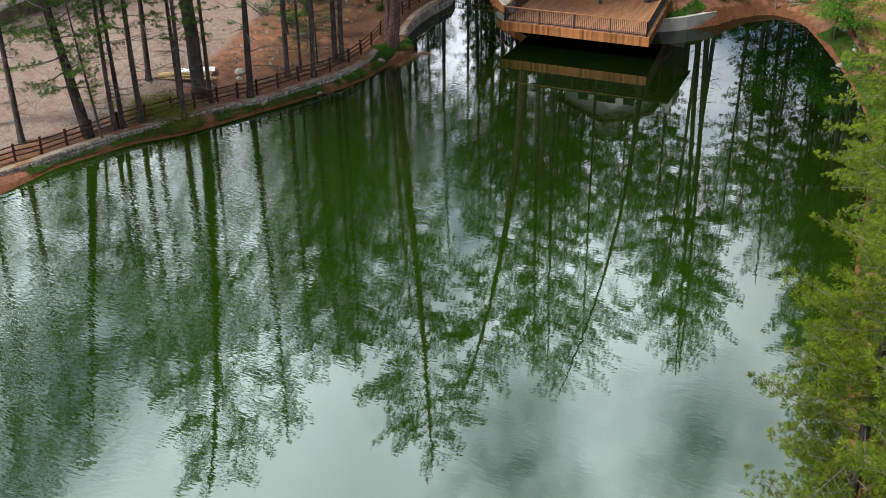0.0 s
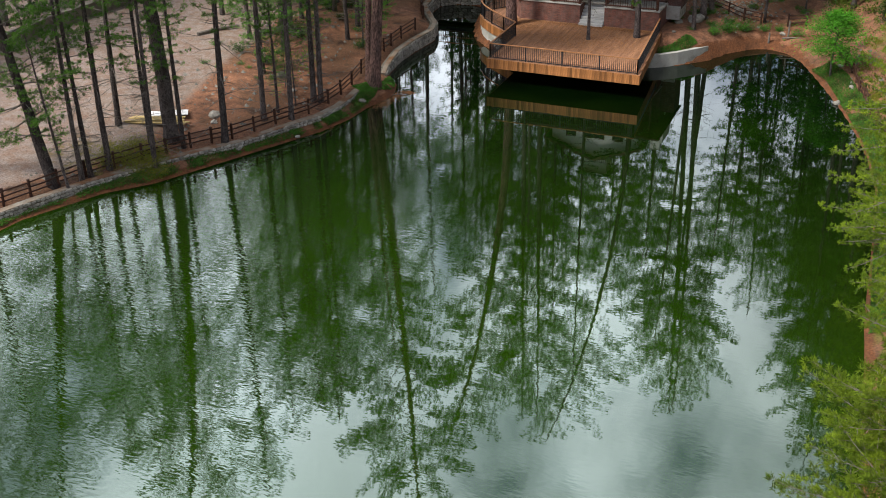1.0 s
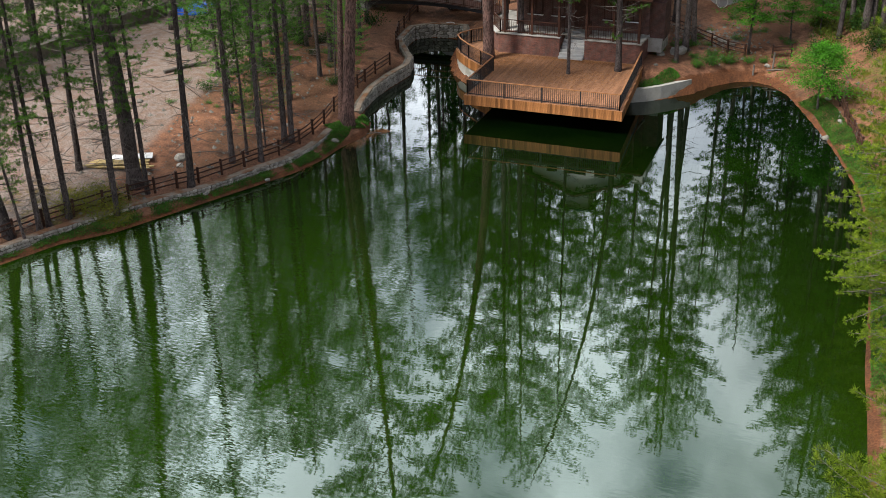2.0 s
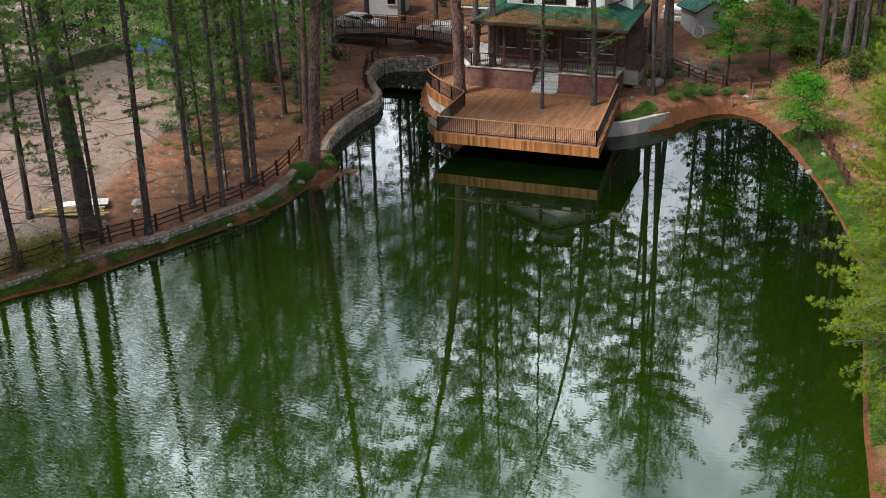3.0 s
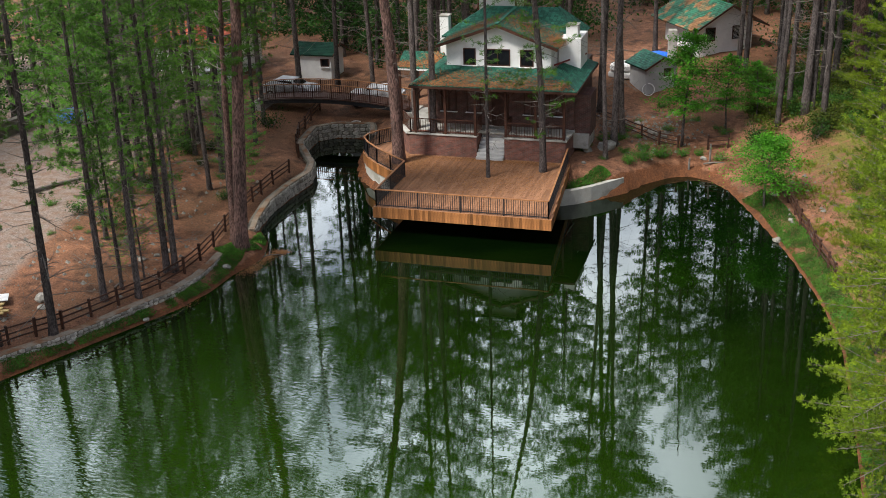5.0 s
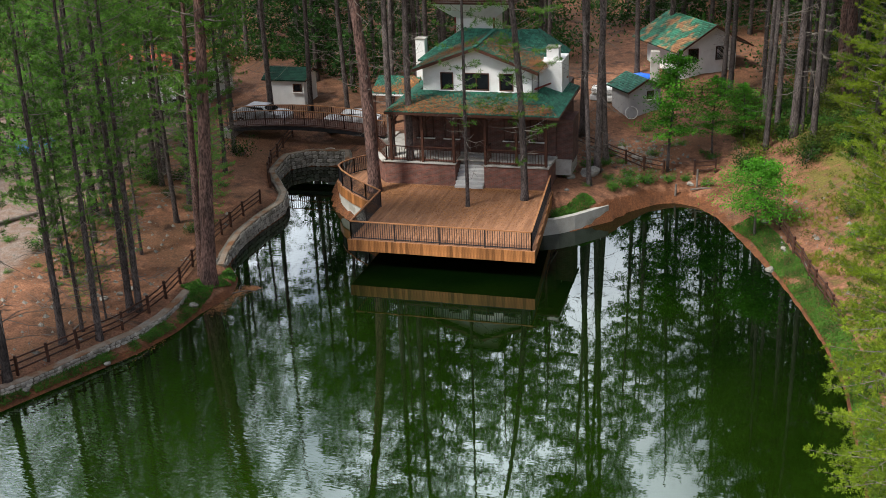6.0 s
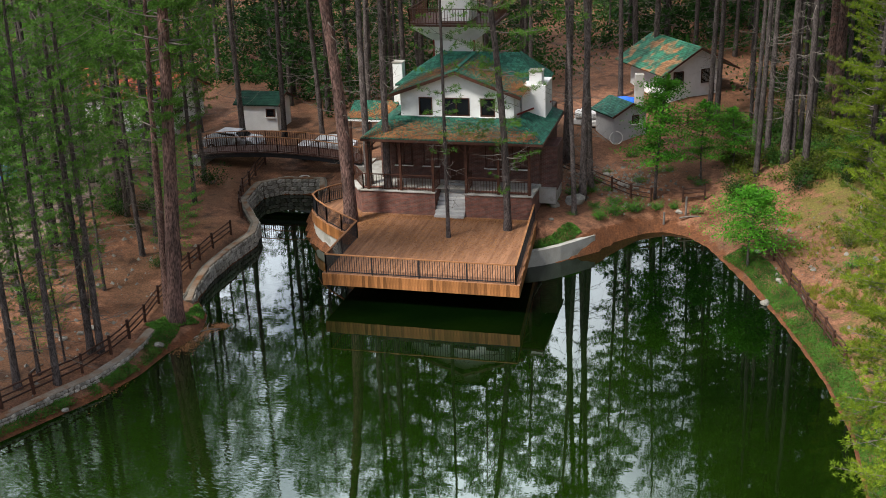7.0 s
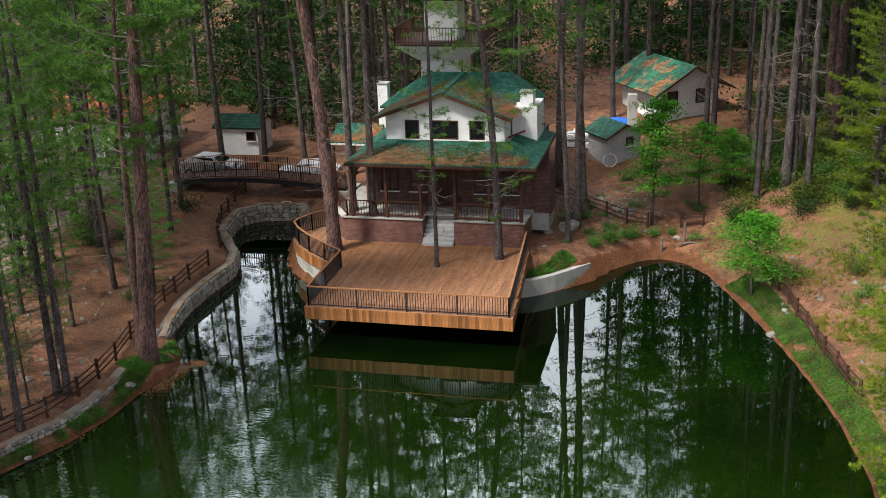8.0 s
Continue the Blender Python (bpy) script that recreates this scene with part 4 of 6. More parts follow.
def make_pine(seed, h, r, crown_from=0.45, limbs=60, reach=3.0, twig_gap=0.4, per=9, blade=(0.2, 0.013), bark=None, needles=None, bend=0.3, bow=(0, 0),
              dead=14, lift=(-0.05, 0.55), inner=0.3, wide=0.42, low=0.35, shoots=0.24, top=0.5, bare=0.0, name="pine_tree", label="tall pine with a bare lower trunk"):
    """One pine at the origin: a tapered, slightly bent trunk, limbs in loose tiers, each a flat spray of twigs that end in tufts of needles, and dead snags below.
    lift: how steeply the lowest and the topmost limbs rise. low: share of the reach that the lowest limbs have. bow: how far the top leans over."""
    rng = np.random.default_rng(seed)
    bark, needles = bark or BARK, needles or NEEDLE
    tree = tagged(empty(name), label, "tree")
    ph, amp = rng.random(2) * 6.28, bend * (0.5 + rng.random(2))

    def axis_at(t):
        return np.array([amp[0] * math.sin(2.2 * t + ph[0]) * t + bow[0] * t * t, amp[1] * math.sin(1.9 * t + ph[1]) * t + bow[1] * t * t, h * t])

    ts = np.concatenate([[0, 0.012, 0.03], np.linspace(0.06, 1, 17)])
    radii = [r * (1 + 0.55 * math.exp(-t * h / 0.35)) * (1 - 0.84 * t) + 0.012 for t in ts]
    v, f = tube([axis_at(t) for t in ts], radii, 11)
    for i, vert in enumerate(v):
        mid = Vector(axis_at(ts[i // 11]))
        vert += (vert - mid).normalized() * (noise.noise(Vector((vert.x * 5, vert.y * 5, vert.z * 0.7 + seed))) * r * 0.2)
    for vert in v[0:11]:
        vert.z = -0.5
    link_mesh("trunk", v, f, bark, tree, smooth=True)

    lv, lf, centres, ways, twig_a, twig_b = [], [], [], [], [], []
    tiers = max(4, limbs // 4)
    for i in range(limbs):
        tier = (i // 4 + 0.35 * rng.random()) / tiers
        t = crown_from + (0.985 - crown_from) * tier ** 0.95
        u = (t - crown_from) / (1 - crown_from)
        base = axis_at(t)
        shape = (low + (1 - low) * math.sin(min(1, u / top) * math.pi / 2)) * (1 - 0.86 * max(0, (u - top) / (1 - top)) ** 1.4)
        ln = reach * shape * (0.55 + 0.7 * rng.random())
        if ln < 0.2:
            continue
        az = (i % 4) * 1.571 + tier * 9.1 + rng.normal() * 0.5
        flat, perp = np.array([math.cos(az), math.sin(az), 0]), np.array([-math.sin(az), math.cos(az), 0])
        rise, tip = lift[0] + (lift[1] - lift[0]) * u + rng.normal() * 0.1, 0.10 + 0.12 * rng.random()

        def along(q):
            q = np.asarray(q, float).reshape(-1, 1)
            return base + ln * (flat * q + np.array([0, 0, rise]) * q + np.array([0, 0, tip]) * q * q)

        rr = max(0.011, r * 0.17 * (1 - 0.5 * u))
        tv, tf = tube(list(along((0, 0.35, 0.7, 1.0))), [rr, rr * 0.7, rr * 0.4, 0.005], 4, False)
        n0 = len(lv)
        lv += tv
        lf += [tuple(k + n0 for k in face) for face in tf]
        if rng.random() < bare:
            continue
        n = max(3, int(ln * (1 - inner) / twig_gap * 2))
        q = np.clip(inner + (1 - inner) * (np.arange(n) + rng.random(n)) / n, 0, 1)
        side = np.where(np.arange(n) % 2 == 0, 1.0, -1.0) * (0.5 + 0.6 * rng.random(n))
        tl = np.maximum(0.16, ln * wide * (1.12 - q) * (0.6 + 0.6 * rng.random(n)) * np.minimum(1, 0.45 + (q - inner) * 2.2))
        way = flat * 0.75 + perp * side[:, None] + np.array([0, 0, 1]) * (rise * 0.7 + 0.12 + 0.16 * rng.normal(size=n))[:, None]
        way /= np.linalg.norm(way, axis=1, keepdims=True)
        a = along(q)
        b = a + way * tl[:, None]
        twig_a.append(a)
        twig_b.append(b)
        count = np.maximum(1, np.round(tl / shoots).astype(int))
        for k in range(int(count.max())):
            keep = count > k
            s = 1 - k / count[keep]
            p = a[keep] + way[keep] * (tl[keep] * s)[:, None] + rng.normal(size=(keep.sum(), 3)) * 0.045
            centres.append(p)
            ways.append(way[keep] + np.array([0, 0, 0.55]) + rng.normal(size=p.shape) * 0.3)
        centres.append(along([1.0]))
        ways.append((flat + np.array([0, 0, rise + 0.5])).reshape(1, 3))
    for i in range(dead):
        t = 0.08 + max(0.2, crown_from - 0.06) * rng.random()
        base, az, ln = axis_at(t), rng.random() * 6.283, (0.5 + 1.6 * rng.random() ** 1.5) * min(1.2, reach * 0.45)
        d = np.array([math.cos(az), math.sin(az), rng.normal() * 0.25])
        mid, end = base + d * ln * 0.5 + np.array([0, 0, rng.normal() * 0.1]), base + d * ln + np.array([0, 0, rng.normal() * 0.2])
        n0 = len(lv)
        tv, tf = tube([base, mid, end], [0.024, 0.015, 0.005], 3, False)
        lv += tv
        lf += [tuple(k + n0 for k in face) for face in tf]
        fork = rng.normal(size=(3, 3)) * 0.25 * ln
        twig_a.append(np.vstack([mid, (mid + end) / 2, mid]))
        twig_b.append(mid + d * ln * 0.3 + fork)
    n0 = len(lv)
    tv, tf = spikes(np.vstack(twig_a), np.vstack(twig_b), 0.009)
    ob = link_mesh("branching", lv + list(tv), lf + [tuple(int(k) for k in row) for row in tf + n0], DEADWOOD, tree)
    ob["kind"] = "stuff"
    cv, cf = brush(np.vstack(centres), np.vstack(ways), rng, per, *blade)
    ob = new("crown", mesh_from("crown", cv, cf, needles))
    ob.parent = tree
    ob["kind"] = "stuff"
    return tree


def drop(tree, x, y, scale=1.0, turn=0.0, sink=0.1, tilt=(0, 0), z=None, group="", top=None):
    """A copy of a tree on the ground at x, y. top: the spot over which a leaning tree's top stands, some 32 m up."""
    if top:
        tilt = (-math.degrees(math.atan2(top[1] - y, 32)), math.degrees(math.atan2(top[0] - x, 32)))
    m = pose(x, y, (ground_z(x, y) if z is None else z) - sink, tilt[0], tilt[1]) @ pose(0, 0, 0, 0, 0, turn)
    c = copy_thing(tree, m)
    c.matrix_basis = m @ Matrix.Scale(scale, 4)
    if group:
        c["group"] = group
    return c


def forget(tree):
    for o in [*tree.children_recursive, tree]:
        bpy.data.objects.remove(o)


def build_trees():
    rng = random.Random(11)
    tall = [make_pine(20 + i, 29 + 1.5 * i, 0.165 + 0.02 * i, 0.46 + 0.04 * (i % 3), 68, 4.4, 0.36, 11, (0.34, 0.040), dead=26, shoots=0.30, inner=0.3, bend=0.5, bare=0.2) for i in range(4)]
    near = [make_pine(25 + i, 31 + 2 * i, 0.205 + 0.02 * i, 0.38, 76, 4.6, 0.32, 12, (0.28, 0.030), dead=30, shoots=0.27, inner=0.3, bend=0.45, bare=0.15) for i in range(2)]
    old = make_pine(28, 31, 0.42, 0.36, 80, 4.8, 0.32, 12, (0.28, 0.030), dead=24, shoots=0.27, inner=0.3, bow=(-3.8, 0), bend=0.2, bare=0.12, label="thick dark old pine leaning over the slope")
    red = [make_pine(40 + i, 33, 0.36, 0.40, 84, 5.0, 0.34, 12, (0.30, 0.033), BARKRED, dead=16, shoots=0.3, inner=0.26, bow=(-5.1 * i, 0), bend=0.3 - 0.2 * i, bare=0.12, label="tall red-barked pine with a bare lower trunk") for i in range(2)]
    slim = [make_pine(60 + i, 19 + 1.6 * i, 0.145 + 0.01 * i, 0.24 + 0.02 * i, 92, 2.7, 0.36, 25, (0.20, 0.0135), dead=30, bend=0.25, top=0.55, low=0.4, bare=0.12, label="slender pine with sparse foliage over a bare trunk") for i in range(4)]
    bank = [make_pine(80 + i, 16.5 + 1.5 * i, 0.19, 0.04, 140, 3.0, 0.30, 30, (0.17, 0.0105), needles=NEEDLEYELLOW, dead=14, bend=0.25, inner=0.16, low=0.8, top=0.3, wide=0.46, shoots=0.17, label="dense yellow-green pine on the bank") for i in range(2)]
    bank.append(make_pine(83, 19, 0.2, 0.04, 140, 3.0, 0.28, 25, (0.14, 0.0125), needles=NEEDLEYELLOW, dead=10, bend=0.2, lift=(-0.42, 0.25), inner=0.14, low=0.8, top=0.25, wide=0.36, shoots=0.15, label="yellow-green spruce with drooping sprays on the bank"))
    fir = [make_pine(90 + i, 16 + 4 * i, 0.22, 0.05, 88, 3.2, 0.8, 8, (0.60, 0.075), dead=0, lift=(-0.3, 0.3), low=1.0, top=0.08, shoots=0.55, wide=0.35, inner=0.12, needles=NEEDLEDARK, label="dark dense fir in the forest") for i in range(2)]
    bushy = [make_pine(75 + i, 15 + 3 * i, 0.14, 0.10, 96, 2.8, 0.38, 25, (0.20, 0.0135), needles=NEEDLEYOUNG, dead=12, bend=0.2, inner=0.24, low=0.7, top=0.35, bare=0.14, shoots=0.28, label="bushy green young pine") for i in range(2)]
    shaggy = make_pine(77, 23, 0.27, 0.12, 100, 3.8, 0.36, 25, (0.20, 0.0135), dead=12, bend=0.3, inner=0.25, low=0.85, top=0.3, bare=0.1, label="dark leaning pine with heavy low limbs")
    bowed = make_pine(71, 32.5, 0.195, 0.09, 110, 4.0, 0.36, 23, (0.21, 0.0145), dead=16, bend=0.15, bow=(-5.4, 0), low=0.42, top=0.75, bare=0.1, label="tall leaning pine with tufts low on its trunk")
    thin = make_pine(72, 25, 0.1, 0.2, 84, 1.9, 0.32, 18, (0.19, 0.017), dead=22, bend=0.15, low=0.45, top=0.4, bare=0.15, label="thin straight pine growing through the deck")

    # left bank, by the fence and on the slope behind it
    for i, (x, y, kind, s, lean) in enumerate((
            (-9.75, -16.2, 2, 1.1, 0), (-9.3, -12.6, 1, 1.0, 0), (-9.1, -11.3, 0, 0.6, 0), (-7.93, -11.75, 2, 0.9, 1), (-8.0, -8.8, 3, 0.95, 1), (-7.6, -8.65, 1, 1.0, 1),
            (-12.9, -18.8, 0, 0.85, 0), (-11.4, -17.9, 1, 0.8, 1), (-8.6, -10.0, 0, 0.35, 0), (-16.0, -17.5, 2, 0.95, 0), (-14.0, -24.6, 0, 0.55, -6),
            (-14.1, -23.4, 1, 0.85, 0), (-13.9, -22.9, 2, 0.8, 0), (-13.5, -21.8, 1, 1.0, 0), (-11.6, -20.4, 2, 0.8, 0), (-17.5, -27.0, 1, 1.0, 0),
            (-18.5, -30.5, 2, 1.0, 0), (-20.5, -27.0, 3, 1.0, 0), (-10.8, -2.6, 0, 0.55, 0), (-10.8, 1.5, 1, 0.9, 0), (-11.5, 4.5, 3, 0.9, 0),
            (-12.1, 6.1, 2, 1.0, 0), (-12.2, 10.8, 0, 0.9, 0), (-15.6, 8.0, 3, 1.0, 0), (-15.6, 9.2, 1, 1.1, 0), (-13.5, 15.0, 1, 0.9, 0), (-17.0, 4.0, 2, 1.1, 0), (-9.4, 1.0, 0, 0.4, 0))):
        drop(slim[kind], x, y, s, rng.uniform(0, 360), tilt=(rng.uniform(-1.5, 1.5), lean + rng.uniform(-1, 1)), group="young pines on the left bank")
    drop(shaggy, -15.0, -24.6, 1.0, 200, top=(-20.5, -25.5), group="old pines")
    drop(old, -12.5, -17.4, 0.97, 0, group="old pines")
    drop(tall[1], -14.9, 0.9, 0.95, 90, group="old pines")
    drop(tall[2], -15.7, 1.1, 0.9, 190, group="old pines")
    drop(red[0], -6.6, -3.9, 0.62, 10, top=(-4.9, -3.9), group="old pines")
    drop(red[0], -5.95, -4.5, 1.02, 200, top=(-3.6, -4.5), group="old pines")
    for x, y, k, s in ((-8.7, 1.8, 1, 0.42), (-10.2, 4.6, 0, 0.6), (-14.2, 6.2, 1, 1.0), (-33, -12, 1, 1.4), (-34, -6, 0, 1.6), (-33, 0, 1, 1.4), (-32, 6, 0, 1.6), (-31, 11, 1, 1.4), (-27, 15, 0, 1.5), (-24, 18, 1, 1.3), (-35, -18, 0, 1.5),
                       (-20.5, 13.0, 1, 1.0), (-14.5, 12.0, 0, 0.9), (-18.5, 11.0, 1, 1.0), (-12.6, -6.9, 0, 0.9), (-13.6, -2.5, 1, 0.9), (-16.8, -1.5, 0, 1.0), (-15.4, 3.4, 1, 1.0), (-18.2, 6.4, 0, 1.1), 
                       (-21.5, 2.5, 1, 1.1), (-22.5, 8.5, 0, 1.1), (-10.4, -8.0, 0, 0.22), (-10.0, -9.8, 1, 0.2), (-9.9, -5.6, 0, 0.3)):
        drop(bushy[k], x, y, s, rng.uniform(0, 360), tilt=(rng.uniform(-1.5, 1.5), rng.uniform(-1.5, 1.5)), group="young pines on the left bank")
    # trees that grow through deck and porch roof
    drop(red[1], -1.0, 7.75, 1.04, 0, z=1.5, group="pines growing through the deck")
    drop(thin, 5.1, 6.15, 1.0, 80, z=1.5, group="pines growing through the deck")
    drop(bowed, 8.05, 7.75, 1.0, 0, z=1.5, group="pines growing through the deck")
    drop(near[0], 0.62, 9.9, 1.0, 300, z=2.9, group="pines growing through the porch")
    drop(near[1], -0.75, 10.6, 0.95, 170, z=2.9, group="pines growing through the porch")
    # by the cove and on the hill path
    for i, (x, y, s) in enumerate(((11.2, 11.4, 0.7), (11.3, 14.0, 0.95), (11.6, 15.8, 0.7), (9.3, 21.0, 1.1), (18.0, 30.0, 0.9), (18.5, 29.8, 0.85), (21.8, 20.2, 0.8), (22.8, 19.2, 1.1), (23.2, 19.5, 1.0), (24.7, 27.8, 1.0),
                                   (-11.6, 24.4, 0.9), (-13.7, 22.0, 0.9), (-9.0, 25.2, 0.8), (-4.6, 22.5, 0.9), (-2.5, 24.5, 0.95), (13.5, 38.5, 1.0), (11.4, 34.0, 0.9))):
        drop(near[i % 2] if s > 0.72 else tall[i % 4], x, y, max(s, 0.85), rng.uniform(0, 360), tilt=(rng.uniform(-1, 1), rng.uniform(-1.5, 1.5)), group="old pines")

    def free(x, y):
        if shore_distance(x, y) < 1.5:
            return False
        if -4.5 < x < 11.5 and 5 < y < 23:
            return False
        if 9.0 < x < 20 and 16 < y < 41:
            return False
        if -18 < x < -9 and 21 < y < 29:
            return False
        if -29 < x < -17 and 25 < y < 34:
            return False
        if -18 < x < -3 and 16 < y < 24:
            return False
        # corridor left treeless so that the pond reflects bright sky between the trunks
        if 20 < y < 64 and abs(x - 12.9 + 0.148 * y) < 2.7:
            return False
        return True

    placed = []

    def scatter(count, x0, x1, y0, y1, kinds, gap, group, scales=(0.85, 1.15), lean=1.5):
        tries = done = 0
        while done < count and tries < count * 30:
            tries += 1
            x, y = rng.uniform(x0, x1), rng.uniform(y0, y1)
            if not free(x, y) or any((x - a) ** 2 + (y - b) ** 2 < gap * gap for a, b in placed):
                continue
            placed.append((x, y))
            drop(rng.choice(kinds), x, y, rng.uniform(*scales), rng.uniform(0, 360), tilt=(rng.uniform(-lean, lean), rng.uniform(-lean, lean)), group=group)
            done += 1

    scatter(32, -30, 32, 22, 44, tall + tall + red[:1], 2.6, "forest behind the house", (0.8, 1.05))
    scatter(9, -26, -4, 31, 46, tall + fir + fir, 2.0, "forest behind the house", (0.8, 1.0))
    scatter(20, 10, 30, 42, 58, fir + fir + tall, 2.2, "forest behind the cottage", (0.95, 1.2))
    scatter(66, -42, 48, 40, 62, tall + fir, 2.6, "forest behind the house", (0.42, 0.62))
    scatter(80, -60, 66, 58, 84, fir, 2.8, "forest behind the house", (0.4, 0.6))
    scatter(26, 20.5, 42, 16, 34, tall + tall + slim, 2.3, "trees on the hill", (0.75, 1.0))
    scatter(18, 36, 54, -20, 30, fir + tall, 3.0, "trees on the hill", (0.5, 0.7))
    scatter(9, -30, -17, 6, 30, slim + slim + tall, 2.6, "trees beyond the track", (0.7, 1.05))
    scatter(18, -46, -32, -34, 28, fir + tall, 3.0, "trees beyond the track", (0.5, 0.7))
    for x, y, k, s in ((26.9, -43.2, 0, 1.0), (28.2, -39.4, 1, 1.0), (30.2, -44.5, 1, 1.0), (29.5, -48, 0, 1.0), (31, -36, 0, 1.0), (26.3, -21.2, 2, 1.0), (27.0, -17.0, 0, 1.0), (29.5, -20.5, 1, 1.0), (26.3, -9.6, 0, 0.95), (29.6, -12.5, 1, 1.0),
                       (29.4, -3.4, 1, 0.9), (31.4, 3.2, 2, 0.9), (33, -8, 1, 0.9), (31.0, 8.0, 0, 0.95), (27.2, 14.5, 1, 0.95), (30.2, 12.5, 2, 0.95), (28.3, -26.3, 1, 1.0), (28.9, -30.5, 0, 1.0), (28.0, -34.5, 1, 0.8), (32, -28, 0, 1.0), (31.5, -33, 1, 1.0)):
        drop(bank[k], x, y, s, rng.uniform(0, 360), group="pines on the right bank")
    for t in tall + near + red + slim + bank + fir + bushy + [old, shaggy, bowed, thin]:
        forget(t)


build_trees()


# ---- banks, walls and fences ----
FENCE_LEFT = [(-20.5, -40), (-18.2, -33.5), (-16.4, -28.8), (-15.3, -26.0), (-14.15, -23.0), (-12.55, -20.2), (-11.05, -17.7), (-9.65, -15.6), (-8.4, -12.8),
              (-7.4, -10.6), (-7.05, -8.7), (-7.05, -7.0), (-7.2, -5.2), (-7.6, -3.0), (-7.9, 0.0), (-7.95, 2.5), (-7.95, 4.2), (-7.85, 6.4)]
FENCE_INLET = [(-8.6, 9.6), (-9.8, 12.0), (-10.6, 14.4), (-10.8, 17.0), (-10.9, 19.0)]
FENCE_RIGHT = [(20.6, 12.6), (21.1, 11.0), (21.7, 9.2), (22.2, 7.7), (22.6, 5.9), (22.9, 4.4), (23.3, 3.1), (23.6, 1.6), (23.9, 0.5), (24.3, -0.9), (24.6, -2.2), (25.0, -3.5)]
FENCE_COVE = [(8.6, 20.0), (10.0, 18.6), (11.4, 17.2), (12.8, 16.1), (14.0, 15.5), (15.2, 15.5)]
FENCE_COVE_B = [(17.05, 15.9), (18.3, 16.0)]
FENCE_PATH = [(14.8, 28.4), (16.6, 28.5), (19.4, 29.4), (22.9, 27.8), (24.8, 26.9), (26.2, 23.8), (28.5, 21.0)]


def resample(points, step):
    out = [Vector((*points[0], 0))]
    for a, b in zip(points, points[1:]):
        a, b = Vector((*a, 0)), Vector((*b, 0))
        n = max(1, round((b - a).length / step))
        out += [a.lerp(b, (i + 1) / n) for i in range(n)]
    return out


def fence(points, label, post_h=0.95, step=1.55, rails=(0.25, 0.52, 0.8), post_w=0.12):
    f = tagged(empty("fence"), label, "fence")
    pts = resample(points, step)
    tops = [Vector((p.x, p.y, ground_z(p.x, p.y))) for p in pts]
    for p in tops:
        hh = post_h + random.uniform(-0.05, 0.05)
        bm = box((post_w, post_w, hh + 0.3), (0, 0, hh / 2 - 0.15), 0.012)
        ob = part("post", bm, FENCE, f)
        ob.matrix_basis = pose(*p, random.uniform(-2, 2), random.uniform(-2, 2), random.uniform(0, 90))
    for a, b in zip(tops, tops[1:]):
        for r in rails:
            j1, j2 = random.uniform(-0.025, 0.025), random.uniform(-0.025, 0.025)
            v, fc = tube([a + Vector((0, 0, r + j1)), (a + b) / 2 + Vector((0, 0, r + random.uniform(-0.02, 0.02))), b + Vector((0, 0, r + j2))], [0.04, 0.042, 0.038], 6)
            link_mesh("rail", v, fc, FENCE, f)
    return f


def offset_line(pts, d):
    """Points shifted by d to the right of the way they run."""
    out = []
    for i, p in enumerate(pts):
        t = (pts[min(i + 1, len(pts) - 1)] - pts[max(i - 1, 0)]).normalized()
        out.append(p + Vector((t.y, -t.x, 0)) * d)
    return out


def stone_mesh(seed, w, h, d):
    """A rough field stone: a box with its corners cut and pushed about."""
    rng = random.Random(seed)
    bm = bmesh.new()
    bmesh.ops.create_icosphere(bm, subdivisions=1, radius=0.5)
    for v in bm.verts:
        v.co = Vector((math.copysign(abs(v.co.x * 2) ** 0.6, v.co.x) * w / 2, math.copysign(abs(v.co.y * 2) ** 0.6, v.co.y) * d / 2, math.copysign(abs(v.co.z * 2) ** 0.6, v.co.z) * h / 2))
        v.co *= rng.uniform(0.85, 1.12)
    me = bpy.data.meshes.new("stone")
    bm.to_mesh(me)
    bm.free()
    me.materials.append(STONE)
    return me


STONES = [stone_mesh(i, 1.0, 0.72 + 0.06 * (i % 4), 0.5) for i in range(8)]


def swept(points, lows, tops, width, material, owner, name="core"):
    """A wall along points (its water face), of the given thickness towards the land."""
    back = offset_line(points, -width)
    v, f = [], []
    for p, q, lo, hi in zip(points, back, lows, tops):
        v += [(p.x, p.y, lo), (p.x, p.y, hi), (q.x, q.y, hi), (q.x, q.y, lo)]
    for i in range(len(points) - 1):
        for j in range(4):
            f.append((i * 4 + j, (i + 1) * 4 + j, (i + 1) * 4 + (j + 1) % 4, i * 4 + (j + 1) % 4))
    f += [(3, 2, 1, 0), tuple(len(v) - 4 + k for k in range(4))]
    return link_mesh(name, v, f, material, owner)


